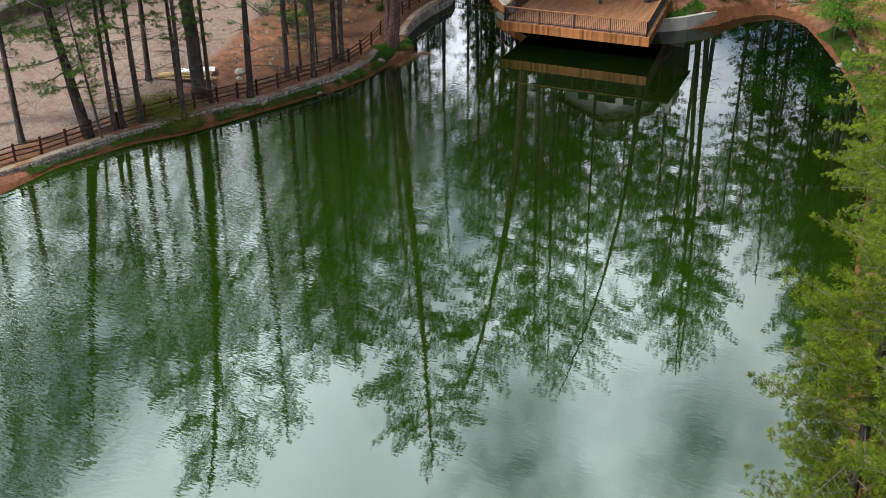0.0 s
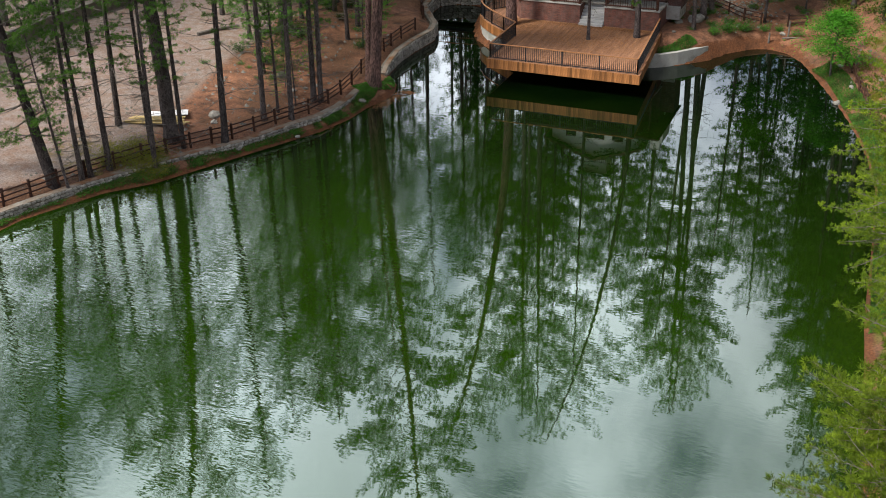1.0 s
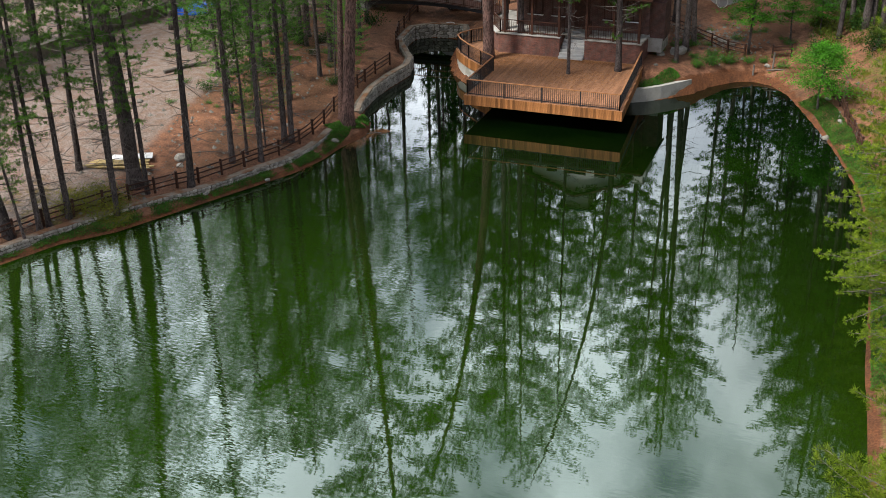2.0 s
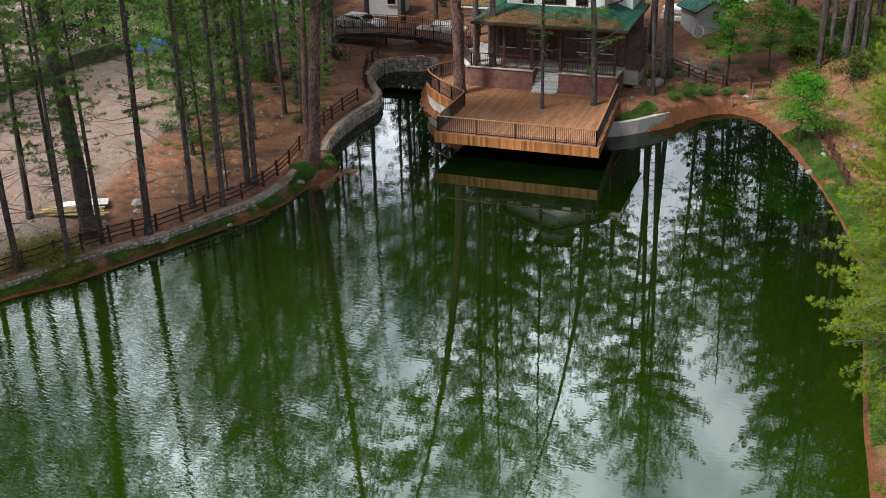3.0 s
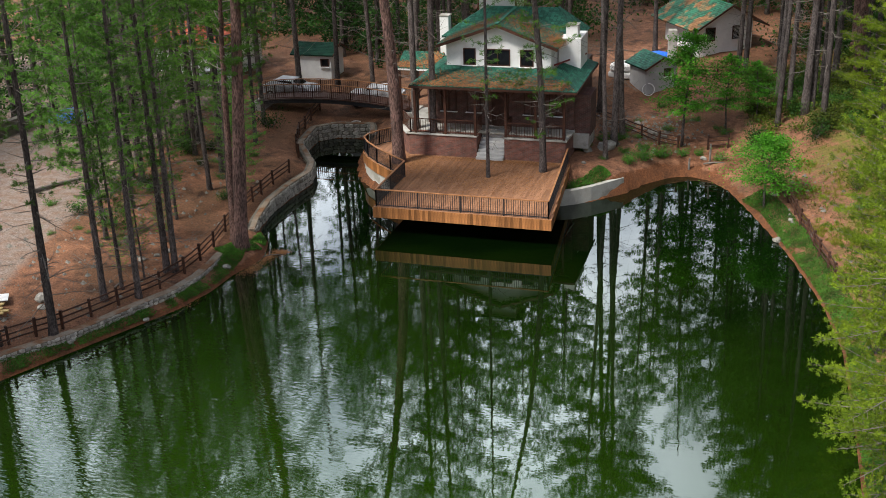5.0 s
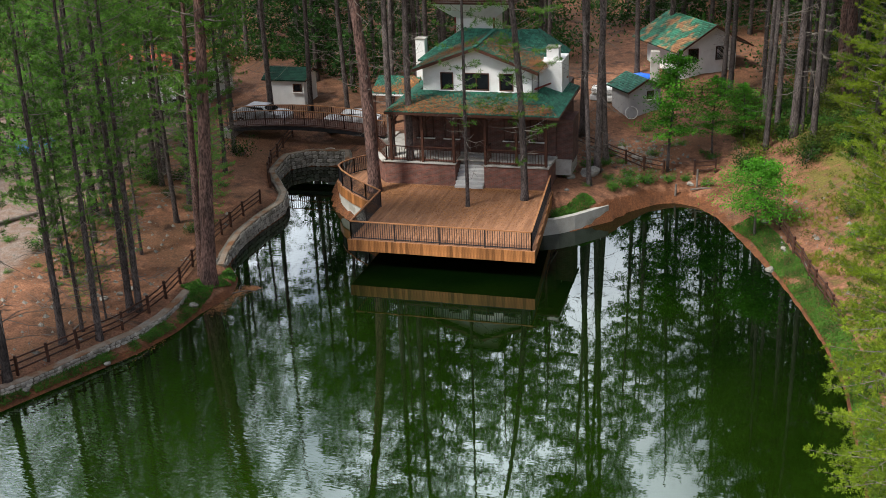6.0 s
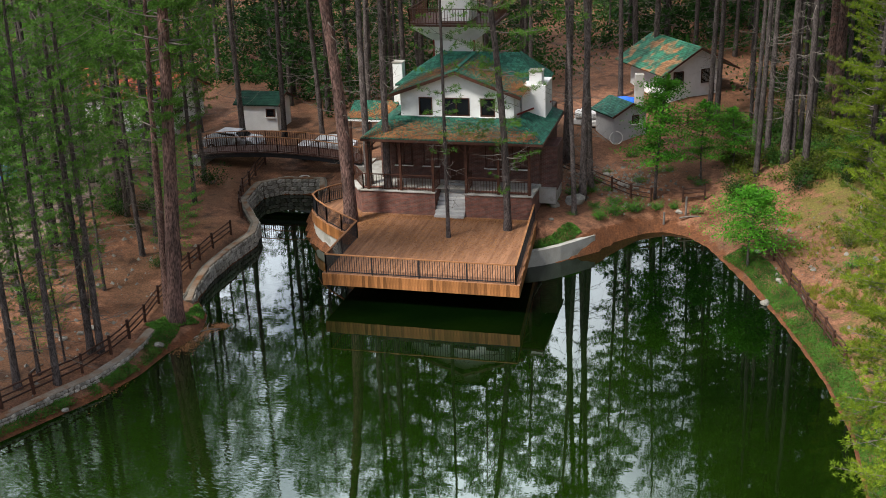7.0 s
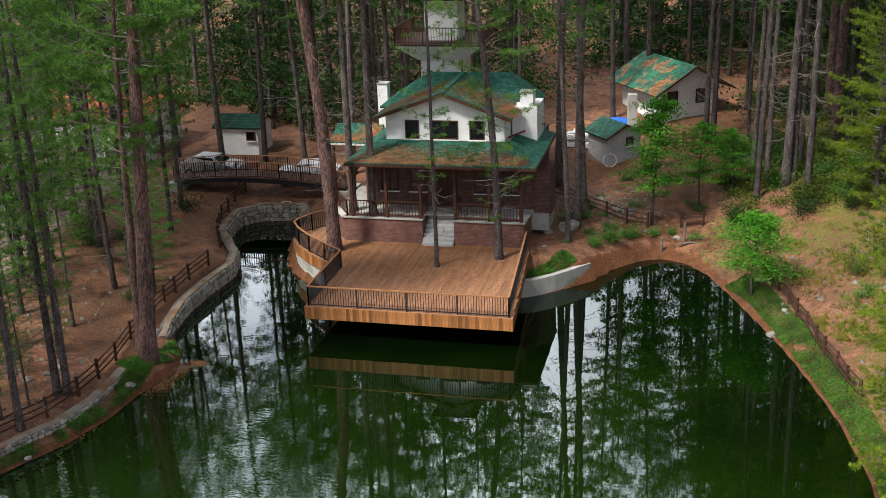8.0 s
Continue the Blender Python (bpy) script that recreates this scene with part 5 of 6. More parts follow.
def face_stones(owner, pts, z0, tops, size, limit=300, seed=3):
    """Stones bedded in the face of a wall, in uneven courses."""
    rng = random.Random(seed)
    count = 0
    rest_v, rest_f = [], []
    for i in range(len(pts) - 1):
        a, b = pts[i], pts[i + 1]
        length = (b - a).length
        turn = math.degrees(math.atan2(b.y - a.y, b.x - a.x))
        top = (tops[i] + tops[i + 1]) / 2
        rows = max(1, round((top - z0 - 0.02) / (size * 0.72)))
        for r in range(rows):
            u = rng.uniform(0, 0.3) * size
            while u < length:
                w = size * rng.uniform(0.7, 1.35)
                z = z0 + (r + 0.5) * (top - z0) / rows
                p = a.lerp(b, min(1, (u + w / 2) / length))
                m = pose(p.x, p.y, z + rng.uniform(-0.02, 0.02), rng.uniform(-12, 12), rng.uniform(-14, 14), turn + rng.uniform(-8, 8)) @ Matrix.Diagonal((w * 0.97, size * rng.uniform(0.4, 0.6), (top - z0) / rows * 1.25, 1))
                me = rng.choice(STONES)
                if count < limit:
                    ob = new("stone", me)
                    ob.parent = owner
                    ob.matrix_basis = m
                    count += 1
                else:
                    s = len(rest_v)
                    rest_v += [m @ v.co for v in me.vertices]
                    rest_f += [tuple(q + s for q in pl.vertices) for pl in me.polygons]
                u += w
    if rest_v:
        ob = link_mesh("stones", rest_v, rest_f, STONE, owner)
        ob["kind"] = "stuff"


def build_banks():
    fence(FENCE_LEFT, "brown three-rail timber fence along the bank path")
    fence(FENCE_INLET, "brown three-rail timber fence along the inlet")
    fence(FENCE_RIGHT, "brown three-rail timber fence below the hillside", step=1.5)
    fence(FENCE_COVE, "brown three-rail timber fence above the cove")
    fence(FENCE_COVE_B, "short brown timber fence above the cove")
    fence(FENCE_PATH, "long brown rail fence along the forest path", 1.05, 2.4)

    # low kerb wall with a concrete walk along the left bank
    kerb = tagged(empty("kerb_wall"), "low stone kerb wall with a pale concrete walk", "wall", kind="structure")
    line = [p for p in resample(FENCE_LEFT, 0.8)]
    line = [p for p in line if p.y < -1.0]
    inner, outer = offset_line(line, 0.26), offset_line(line, 0.82)
    tops = [max(0.42, 0.5 + 0.02 * math.sin(p.y * 0.9)) + 0.14 for p in line]
    swept(outer, [-0.2] * len(line), [t - 0.03 for t in tops], 0.12, MORTAR, kerb)
    swept(offset_line(outer, -0.02), [0.3] * len(line), tops, 0.42, WALK, kerb, "walk")
    face_stones(kerb, offset_line(outer, 0.03), 0.12, tops, 0.24, 120, 5)

    # taller wall round the inlet
    wall = tagged(empty("inlet_wall"), "field-stone retaining wall round the inlet", "wall", kind="structure")
    route = [(-6.35, -1.9), (-6.7, -0.6), (-7.0, 1.9), (-6.95, 4.5), (-6.7, 7.2), (-7.2, 9.0), (-9.5, 12.4), (-9.8, 15.6), (-8.7, 16.7), (-6.3, 17.0), (-5.45, 14.6)]
    pts = resample(route, 0.7)
    tops = [0.45 + 0.40 * min(1, max(0, (p.y + 2) / 3.5)) + 0.22 * min(1, max(0, (p.y - 10) / 5)) for p in pts]
    swept(pts, [-0.8] * len(pts), tops, 0.5, MORTAR, wall)
    swept([p for p in offset_line(pts, -0.03)], [t - 0.1 for t in tops], [t + 0.04 for t in tops], 0.3, WALK, wall, "coping")
    face_stones(wall, offset_line(pts, 0.02), 0.0, tops, 0.36, 290, 9)

    # concrete wing wall right of the deck
    wing = tagged(empty("wing_wall"), "pale curved concrete wing wall at the water", "wall", kind="structure")
    wp = resample([(8.7, 6.2), (9.4, 6.42), (10.2, 6.9), (11.0, 7.6), (11.8, 8.5), (12.65, 9.5)], 0.5)
    swept(wp, [-0.7] * len(wp), [0.88 + 0.08 * i / len(wp) for i in range(len(wp))], 0.32, CONCRETE, wing)

    # boulders
    rng = random.Random(4)
    rocks = [(-5.7, -6.75, 0.55, ""), (21.8, 3.5, 0.6, ""), (-12.1, -13.6, 0.8, ""), (-11.7, -14.3, 0.5, ""), (12.8, 17.6, 0.5, ""), (13.4, 17.0, 0.8, ""), (14.2, 16.8, 0.45, ""), (12.2, 18.6, 0.5, ""),
             (11.0, 13.3, 1.3, ""), (9.9, 12.4, 0.7, ""), (21.4, 8.8, 0.45, ""), (22.4, 5.2, 0.4, ""), (-6.9, -13.0, 0.35, ""), (-8.9, -16.2, 0.4, ""), (-9.7, -8.3, 0.5, ""), (-9.3, -7.5, 0.4, ""), (-9.0, -6.8, 0.5, ""),
             (16.9, 14.6, 0.5, ""), (-18.5, -8.0, 0.5, ""), (10.1, 10.0, 0.35, "")]
    for i, (x, y, s, _) in enumerate(rocks):
        bm = bmesh.new()
        bmesh.ops.create_icosphere(bm, subdivisions=2, radius=0.5)
        for v in bm.verts:
            v.co *= 0.85 + 0.45 * noise.noise(v.co * 2.1 + Vector((i * 7.3, 0, 0)))
            v.co.z *= 0.62
        ob = part("boulder", bm, ROCK, None)
        tagged(ob, "pale weathered boulder half sunk in the soil", "rock", "boulders")
        ob.matrix_basis = pose(x, y, max(0.0, ground_z(x, y)) + 0.1 * s, 0, 0, rng.uniform(0, 360)) @ Matrix.Scale(s, 4)
    # loose stones and rubble on the slopes
    v, f = [], []
    for _ in range(2600):
        zone = rng.random()
        if zone < 0.45:
            x, y = rng.uniform(-17, -8), rng.uniform(-26, 4)
        elif zone < 0.75:
            x, y = rng.gauss(13.2, 1.6), rng.gauss(17.6, 1.5)
        else:
            x, y = rng.uniform(22, 30), rng.uniform(-12, 12)
        if shore_distance(x, y) < 0.8:
            continue
        s = 0.03 + 0.17 * rng.random() ** 4
        base = len(v)
        z = ground_z(x, y)
        for k in range(4):
            a = k * 1.571 + rng.random()
            v.append((x + s * math.cos(a), y + s * math.sin(a), z - 0.02))
        v.append((x + rng.uniform(-0.3, 0.3) * s, y, z + s * 0.8))
        f += [(base + k, base + (k + 1) % 4, base + 4) for k in range(4)]
    tagged(link_mesh("rubble", v, f, ROCK), "loose stones and rubble strewn on the soil", "stones", kind="stuff")
    # two stakes in the cove, logs
    for x, y, h in ((16.1, 13.6, 0.75), (17.3, 14.4, 1.1)):
        vv, ff = tube([(0, 0, -0.4), (0.02, 0.01, h * 0.5), (0.03, 0, h)], [0.07, 0.065, 0.06], 7)
        ob = link_mesh("stake", vv, ff, DEADWOOD)
        ob.matrix_basis = pose(x, y, max(0, ground_z(x, y)))
        tagged(ob, "grey weathered stake in the mud of the cove", "stake", "stakes")
    for x, y, ln, turn, r in ((17.6, 14.0, 1.3, 20, 0.06), (-19.5, -1.2, 3.2, 60, 0.13), (-4.3, -4.2, 1.0, 30, 0.03), (-4.6, -3.8, 0.9, 110, 0.025), (-9.4, -11.0, 0.9, 85, 0.04)):
        vv, ff = tube([(-ln / 2, 0, 0), (0, 0.04 * ln, 0.03), (ln / 2, 0, 0)], [r, r * 0.9, r * 0.7], 7)
        ob = link_mesh("log", vv, ff, DEADWOOD)
        ob.matrix_basis = pose(x, y, max(0.0, ground_z(x, y)) + r, 0, 0, turn)
        tagged(ob, "bleached bare log lying on the ground", "log", "logs")


# ---- footbridge ----
def build_bridge():
    b = tagged(empty("footbridge"), "arched timber footbridge with brown railings over the inlet", "bridge")
    xs = np.linspace(-15.2, -3.6, 9)

    def z_at(x):
        u = (x + 9.9) / 5.8
        return 2.52 - 0.42 * u * u

    ys = (17.75, 19.3)
    for x0, x1 in zip(xs, xs[1:]):
        for y in ys:
            part("girder", beam((x0, y, z_at(x0) - 0.18), (x1, y, z_at(x1) - 0.18), 0.12, 0.26), STEEL, b)
    for i in range(84):
        x = xs[0] + (xs[-1] - xs[0]) * (i + 0.5) / 84
        slope = math.degrees(math.atan((z_at(x + 0.05) - z_at(x - 0.05)) / 0.1))
        ob = part("plank", box((0.13, 1.75, 0.045), (0, 0, 0)), STAIN, b)
        ob.matrix_basis = pose(x, 18.52, z_at(x), 0, -slope, 0)
    rails = tagged(empty("bridge_railing"), "brown steel and timber bridge railing", "railing")
    for y in ys:
        for x0, x1 in zip(xs, xs[1:]):
            rail_run(rails, Vector((x0, y, z_at(x0))), Vector((x1, y, z_at(x1))), 0.08, height_m=1.05, gap=0.15, bars=STAIN, cap=RAILCAP, post_every=1.5)
    for x in (xs[0], xs[-1]):
        part("abutment", box((0.9, 2.0, 1.6), (x, 18.52, z_at(x) - 0.95)), CONCRETE, b)


# ---- other buildings ----
def gable_building(name, label, at, turn, w, d, wall_h, rise, wall_mat, roof_mat, overhang=0.3, shingles=True, windows=(), doors=(), tile=0.3):
    """A small gabled building; the ridge runs along its own y, the gable faces its own -y."""
    b = tagged(empty(name, at, turn), label, name.replace("_", " "))
    bm = box((w, d, wall_h + 0.4), (0, 0, wall_h / 2 - 0.2))
    part("wall", bm, wall_mat, b)
    g = [(-w / 2, 0, wall_h), (w / 2, 0, wall_h), (0, 0, wall_h + rise)]
    for y0, y1 in ((-d / 2, -d / 2 + 0.15), (d / 2 - 0.15, d / 2)):
        link_mesh("gable", [(x, y0, z) for x, _, z in g] + [(x, y1, z) for x, _, z in g], [(0, 1, 2), (5, 4, 3), (0, 3, 4, 1), (1, 4, 5, 2), (2, 5, 3, 0)], wall_mat, b)
    s = rise / (w / 2)
    e, z = w / 2 + overhang, wall_h - overhang * s + 0.06
    yf, yb = -d / 2 - overhang, d / 2 + overhang
    roof_plane("roof", ((-e, yb, z), (-e, yf, z), (0, yf, wall_h + rise + 0.06), (0, yb, wall_h + rise + 0.06)), b, roof_mat, tile, shingles=shingles)
    roof_plane("roof", ((e, yf, z), (e, yb, z), (0, yb, wall_h + rise + 0.06), (0, yf, wall_h + rise + 0.06)), b, roof_mat, tile, shingles=shingles)
    for sx in (-1, 1):
        part("bargeboard", beam((sx * e, yf - 0.02, z - 0.06), (0, yf - 0.02, wall_h + rise), 0.04, 0.13), STAIN, b)
    for x0, x1, z0, z1 in windows:
        window(b, x0, x1, z0, z1, -d / 2 - 0.03, 1)
    for x0, x1 in doors:
        part("door", box((x1 - x0, 0.06, 1.95), ((x0 + x1) / 2, -d / 2 - 0.03, 0.98), 0.01), STAIN, b)
    return b


def car(at, turn, paint, label):
    c = tagged(empty("car", at, turn), label, "car", "parked cars")
    prof = [(-2.05, 0.35), (-2.1, 0.75), (-1.75, 0.98), (-1.0, 1.02), (-0.45, 1.42), (0.95, 1.45), (1.7, 1.05), (2.05, 0.95), (2.1, 0.4)]
    v = [(x, -0.84, z) for x, z in prof] + [(x, 0.84, z) for x, z in prof]
    for i, (x, z) in enumerate(prof):
        if z > 1.1:
            v[i], v[i + len(prof)] = (x, -0.66, z), (x, 0.66, z)
    k = len(prof)
    f = [tuple(range(k)), tuple(range(2 * k - 1, k - 1, -1))] + [(i, i + k, (i + 1) % k + k, (i + 1) % k) for i in range(k)]
    link_mesh("body", v, f, paint, c)
    link_mesh("windscreen", [(-0.98, -0.68, 1.06), (-0.98, 0.68, 1.06), (-0.5, 0.6, 1.4), (-0.5, -0.6, 1.4)], [(0, 1, 2, 3)], GLASS, c).location = (-0.03, 0, 0.02)
    link_mesh("rear_window", [(1.62, -0.68, 1.1), (1.62, 0.68, 1.1), (1.05, 0.6, 1.4), (1.05, -0.6, 1.4)], [(3, 2, 1, 0)], GLASS, c).location = (0.03, 0, 0.02)
    for s in (-1, 1):
        link_mesh("side_window", [(-0.75, s * 0.80, 1.06), (1.3, s * 0.80, 1.06), (0.85, s * 0.675, 1.39), (-0.4, s * 0.675, 1.39)], [(0, 1, 2, 3) if s < 0 else (3, 2, 1, 0)], GLASS, c).location = (0, s * 0.012, 0)
        for x in (-1.3, 1.3):
            bm = bmesh.new()
            bmesh.ops.create_cone(bm, cap_ends=True, segments=16, radius1=0.32, radius2=0.32, depth=0.2, matrix=pose(x, s * 0.78, 0.32, 90, 0, 0))
            wheel = part("wheel", bm, RUBBER, c)
            bm = bmesh.new()
            bmesh.ops.create_cone(bm, cap_ends=True, segments=12, radius1=0.19, radius2=0.19, depth=0.22, matrix=pose(x, s * 0.78, 0.32, 90, 0, 0))
            part("rim", bm, TARMAC, wheel)
    return c


def build_buildings():
    z = ground_z(12, 25)
    shed = gable_building("garden_shed", "small grey rendered shed with a green shingled roof", (12.3, 25.6, z - 0.05), 38, 2.5, 2.3, 1.85, 0.62, GREYR, SHINGLE, 0.3, tile=0.25, windows=((0.2, 0.6, 1.1, 1.55),))
    gable_building("cottage", "white cottage with a broad green and brown roof among pines", (15.2, 36.5, ground_z(15.6, 33) + 0.3), 34, 4.6, 5.4, 2.3, 1.3, WHITE, SHINGLELITTER, 0.9, windows=((-1.7, -1.0, 0.9, 1.8), (0.6, 1.4, 0.9, 1.8)))
    col = tagged(part("pillar", box((0.62, 0.62, 2.6), (0, 0, 1.2), 0.02), CONCRETE, None), "square concrete pillar beside the cottage", "pillar")
    col.matrix_basis = pose(13.0, 31.2, ground_z(13.0, 31.2), 0, 0, 12)
    gable_building("white_shed", "white shed with a dark green roof beyond the footbridge", (-14.1, 27.0, ground_z(-13, 25)), 90, 2.6, 3.0, 2.05, 0.55, WHITE, UNDERLAY, 0.3, tile=0.28)
    gable_building("lodge", "white lodge with a red tiled roof behind the trees", (-25.0, 27.5, ground_z(-22, 29)), 84, 5.0, 9.0, 2.4, 1.3, WHITE, TILERED, 0.5, tile=0.22, windows=((-1.5, -0.6, 0.9, 1.9),))
    w = tagged(empty("shed_window", (0, 0, 0)), "small dark window of the white shed", "window")
    window(w, -0.28, 0.28, 0, 0.5, 0)
    w.matrix_world = pose(-13.1, 25.66, ground_z(-13, 25) + 1.1)
    car((-13.9, 20.8, ground_z(-13.9, 20.8)), 175, CARPAINT, "silver parked car behind the footbridge")
    car((-21.0, 22.0, ground_z(-21, 22)), 20, CARPAINT, "silver parked car behind the pines")
    car((-7.2, 20.9, ground_z(-7.2, 20.9)), 5, CARPAINT, "silver parked car beyond the footbridge")
    # stacked white sacks and crates by the shed
    for i, (x, y, zz, t) in enumerate(((10.2, 26.6, 0, 5), (9.4, 26.9, 0, -8), (10.25, 26.6, 0.55, 12), (9.5, 26.8, 0.55, 3), (9.8, 27.6, 0.0, 0), (9.85, 27.5, 0.55, 9))):
        p = part("sack", box((0.95, 0.8, 0.5), (0, 0, 0.27), 0.11), CREAM if i != 1 else GREYR, None)
        p.matrix_basis = pose(x, y, ground_z(9.8, 27) + zz, 0, 0, t)
        tagged(p, "white bulk sack stacked beside the garden shed", "sack", "stacked sacks")
    for x, y, s, t in ((11.8, 32.3, 0.9, 10), (-26.8, 11.9, 1.3, 40)):
        bm = bmesh.new()
        bmesh.ops.create_icosphere(bm, subdivisions=3, radius=1.0)
        for v in bm.verts:
            v.co.z = max(0, v.co.z) * 0.55 + 0.06 * noise.noise(v.co * 3)
            v.co.x *= 1.4
        p = part("tarpaulin", bm, BLUE, None)
        p.matrix_basis = pose(x, y, ground_z(x, y), 0, 0, t) @ Matrix.Scale(s, 4)
        tagged(p, "crumpled bright blue tarpaulin over a heap", "tarpaulin")
    # hoop leaning on the shed
    pts = [(0.42 * math.cos(a), 0, 0.42 + 0.42 * math.sin(a)) for a in np.linspace(0, 2 * math.pi, 25)]
    v, f = tube(pts, [0.03] * 25, 6, False)
    hoop = tagged(link_mesh("hoop", v, f, CREAM), "white hoop leaning against the shed", "hoop")
    hoop.matrix_basis = pose(12.2, 23.9, ground_z(12.2, 23.9), -10, 0, 10)
    # coil of pale hose by the inlet
    for k in range(3):
        pts = [((0.45 - 0.06 * k) * math.cos(a), 0.3 * math.sin(a), 0.05 + 0.05 * k) for a in np.linspace(0, 2 * math.pi, 21)]
        v, f = tube(pts, [0.03] * 21, 5, False)
        if k == 0:
            hose = tagged(empty("hose", (-7.6, 17.6, ground_z(-7.6, 17.6))), "coiled pale garden hose by the inlet", "hose")
        link_mesh("coil", v, f, CREAM, hose)
    slab = tagged(part("paving_slab", box((1.1, 0.8, 0.06), (0, 0, 0.03), 0.01), CONCRETE, None), "loose concrete slab on the soil", "slab")
    slab.matrix_basis = pose(-8.9, 17.6, ground_z(-8.9, 17.6), 0, 0, 15)
    # boards and white sheets piled on the left slope
    pile = tagged(empty("timber_pile", (-14.8, -16.2, ground_z(-14.8, -16.2)), 20), "pile of yellow boards and white sheets on the slope", "timber pile")
    rng = random.Random(8)
    PALE = mat("new_timber", (0.42, 0.31, 0.13), 0.7, 0.15, 2.0, None, 15, 0.2, per_object=0.2)
    for i in range(9):
        ob = part("board", box((4.2, 0.2, 0.05), (0, 0, 0)), PALE, pile)
        ob.matrix_basis = pose(rng.uniform(-0.3, 0.3), rng.uniform(-0.5, 0.4), 0.06 + 0.055 * (i // 3), 0, 0, rng.uniform(-5, 5))
    for i in range(4):
        ob = part("sheet", box((1.5, 0.8, 0.03), (0, 0, 0)), CREAM, pile)
        ob.matrix_basis = pose(-1.4 + 0.9 * i, 0.7 + rng.uniform(-0.1, 0.2), 0.1 + 0.04 * i, rng.uniform(-4, 4), rng.uniform(-6, 6), rng.uniform(-15, 15))
    stump = tagged(empty("stump", (-11.4, -6.7, ground_z(-11.4, -6.7))), "pale sawn tree stump on the slope", "stump")
    part("wood", cylinder(0.3, 0.38, (0, 0, -0.08), 12, r2=0.26), DEADWOOD, stump)
    # long low stone wall beyond the track
    far = tagged(empty("track_wall"), "long dry-stone wall beyond the gravel track", "wall", kind="structure")
    fp = resample([(-31.5, -24), (-30.8, -14), (-30.4, -6), (-29.6, 4), (-28.5, 12)], 1.0)[::-1]
    swept(fp, [ground_z(p.x, p.y) - 0.4 for p in fp], [ground_z(p.x, p.y) + 1.0 for p in fp], 0.5, MORTAR, far)
    face_stones(far, fp, ground_z(-30, 0) - 0.1, [ground_z(p.x, p.y) + 1.0 for p in fp], 0.5, 150, 21)


# ---- small plants ----
def leaf_cards(centres, rng, size, flat=0.5, outs=None):
    """Small folded leaves with random turns, leaning towards the sky. Returns verts and faces."""
    c = np.asarray(centres, float)
    n = len(c)
    nrm = rng.normal(size=(n, 3)) * np.array([1, 1, 0.6])
    nrm[:, 2] += flat * 2.2
    nrm /= np.linalg.norm(nrm, axis=1, keepdims=True)
    a = np.cross(nrm, rng.normal(size=(n, 3)))
    a /= np.linalg.norm(a, axis=1, keepdims=True) + 1e-9
    b = np.cross(nrm, a)
    s = size * (0.6 + 0.8 * rng.random((n, 1)))
    v = np.empty((n * 4, 3))
    v[0::4], v[1::4], v[2::4], v[3::4] = c - a * s, c + b * s * 0.55 - nrm * s * 0.15, c + a * s, c - b * s * 0.55 - nrm * s * 0.15
    i = np.arange(n) * 4
    return v, np.column_stack([i, i + 1, i + 2, i + 3])


def make_broadleaf(seed, h, r, spread, leaves, size, label, name="maple_tree", leaf=None, base=0.3, layers=9):
    """A small broad-leaved tree: stem, limbs in tiers and sprays of leaves lying flat along them."""
    rng = np.random.default_rng(seed)
    tree = tagged(empty(name), label, "tree")
    pts = [(0.06 * h * math.sin(3 * t + seed) * t, 0.05 * h * math.cos(2 * t + seed) * t, h * 0.92 * t) for t in np.linspace(0, 1, 8)]
    v, f = tube(pts, [r * (1 - 0.85 * t) + 0.01 for t in np.linspace(0, 1, 8)], 8)
    link_mesh("trunk", v, f, BARK, tree, smooth=True)
    lv, lf, centres = [], [], []
    limbs = layers * 4
    for i in range(limbs):
        t = base + (0.97 - base) * (i + rng.random()) / limbs
        p0 = np.array(pts[min(7, int(t * 7))]) * [1, 1, 0] + np.array([0, 0, h * 0.92 * t])
        u = (t - base) / (1 - base)
        ln = spread * (math.sin(math.pi * min(1, 0.18 + 0.82 * u)) ** 0.7) * (0.45 + 0.8 * rng.random()) * (1 - 0.35 * u)
        az = i * 2.4 + rng.normal() * 0.4
        d = np.array([math.cos(az), math.sin(az), 0.18 + 0.5 * u])
        p1 = p0 + d * ln * 0.55
        p2 = p0 + d * ln - np.array([0, 0, 0.12 * ln])
        tv, tf = tube([p0, p1, p2], [r * 0.25, r * 0.14, 0.006], 4, False)
        s = len(lv)
        lv += tv
        lf += [tuple(q + s for q in face) for face in tf]
        k = int(leaves / limbs)
        q = 0.25 + 0.8 * rng.random((k, 1)) ** 0.7
        line = p0 + (p2 - p0) * q
        w = 0.30 * ln * (0.3 + q)
        centres.append(line + rng.normal(size=(k, 3)) * np.concatenate([w, w, np.full_like(w, 0.09)], axis=1))
    ob = link_mesh("branching", lv, lf, BARK, tree)
    ob["kind"] = "stuff"
    cv, cf = leaf_cards(np.vstack(centres), rng, size, 0.7)
    ob = new("crown", mesh_from("crown", cv, cf, leaf or LEAF))
    ob.parent = tree
    ob["kind"] = "stuff"
    return tree


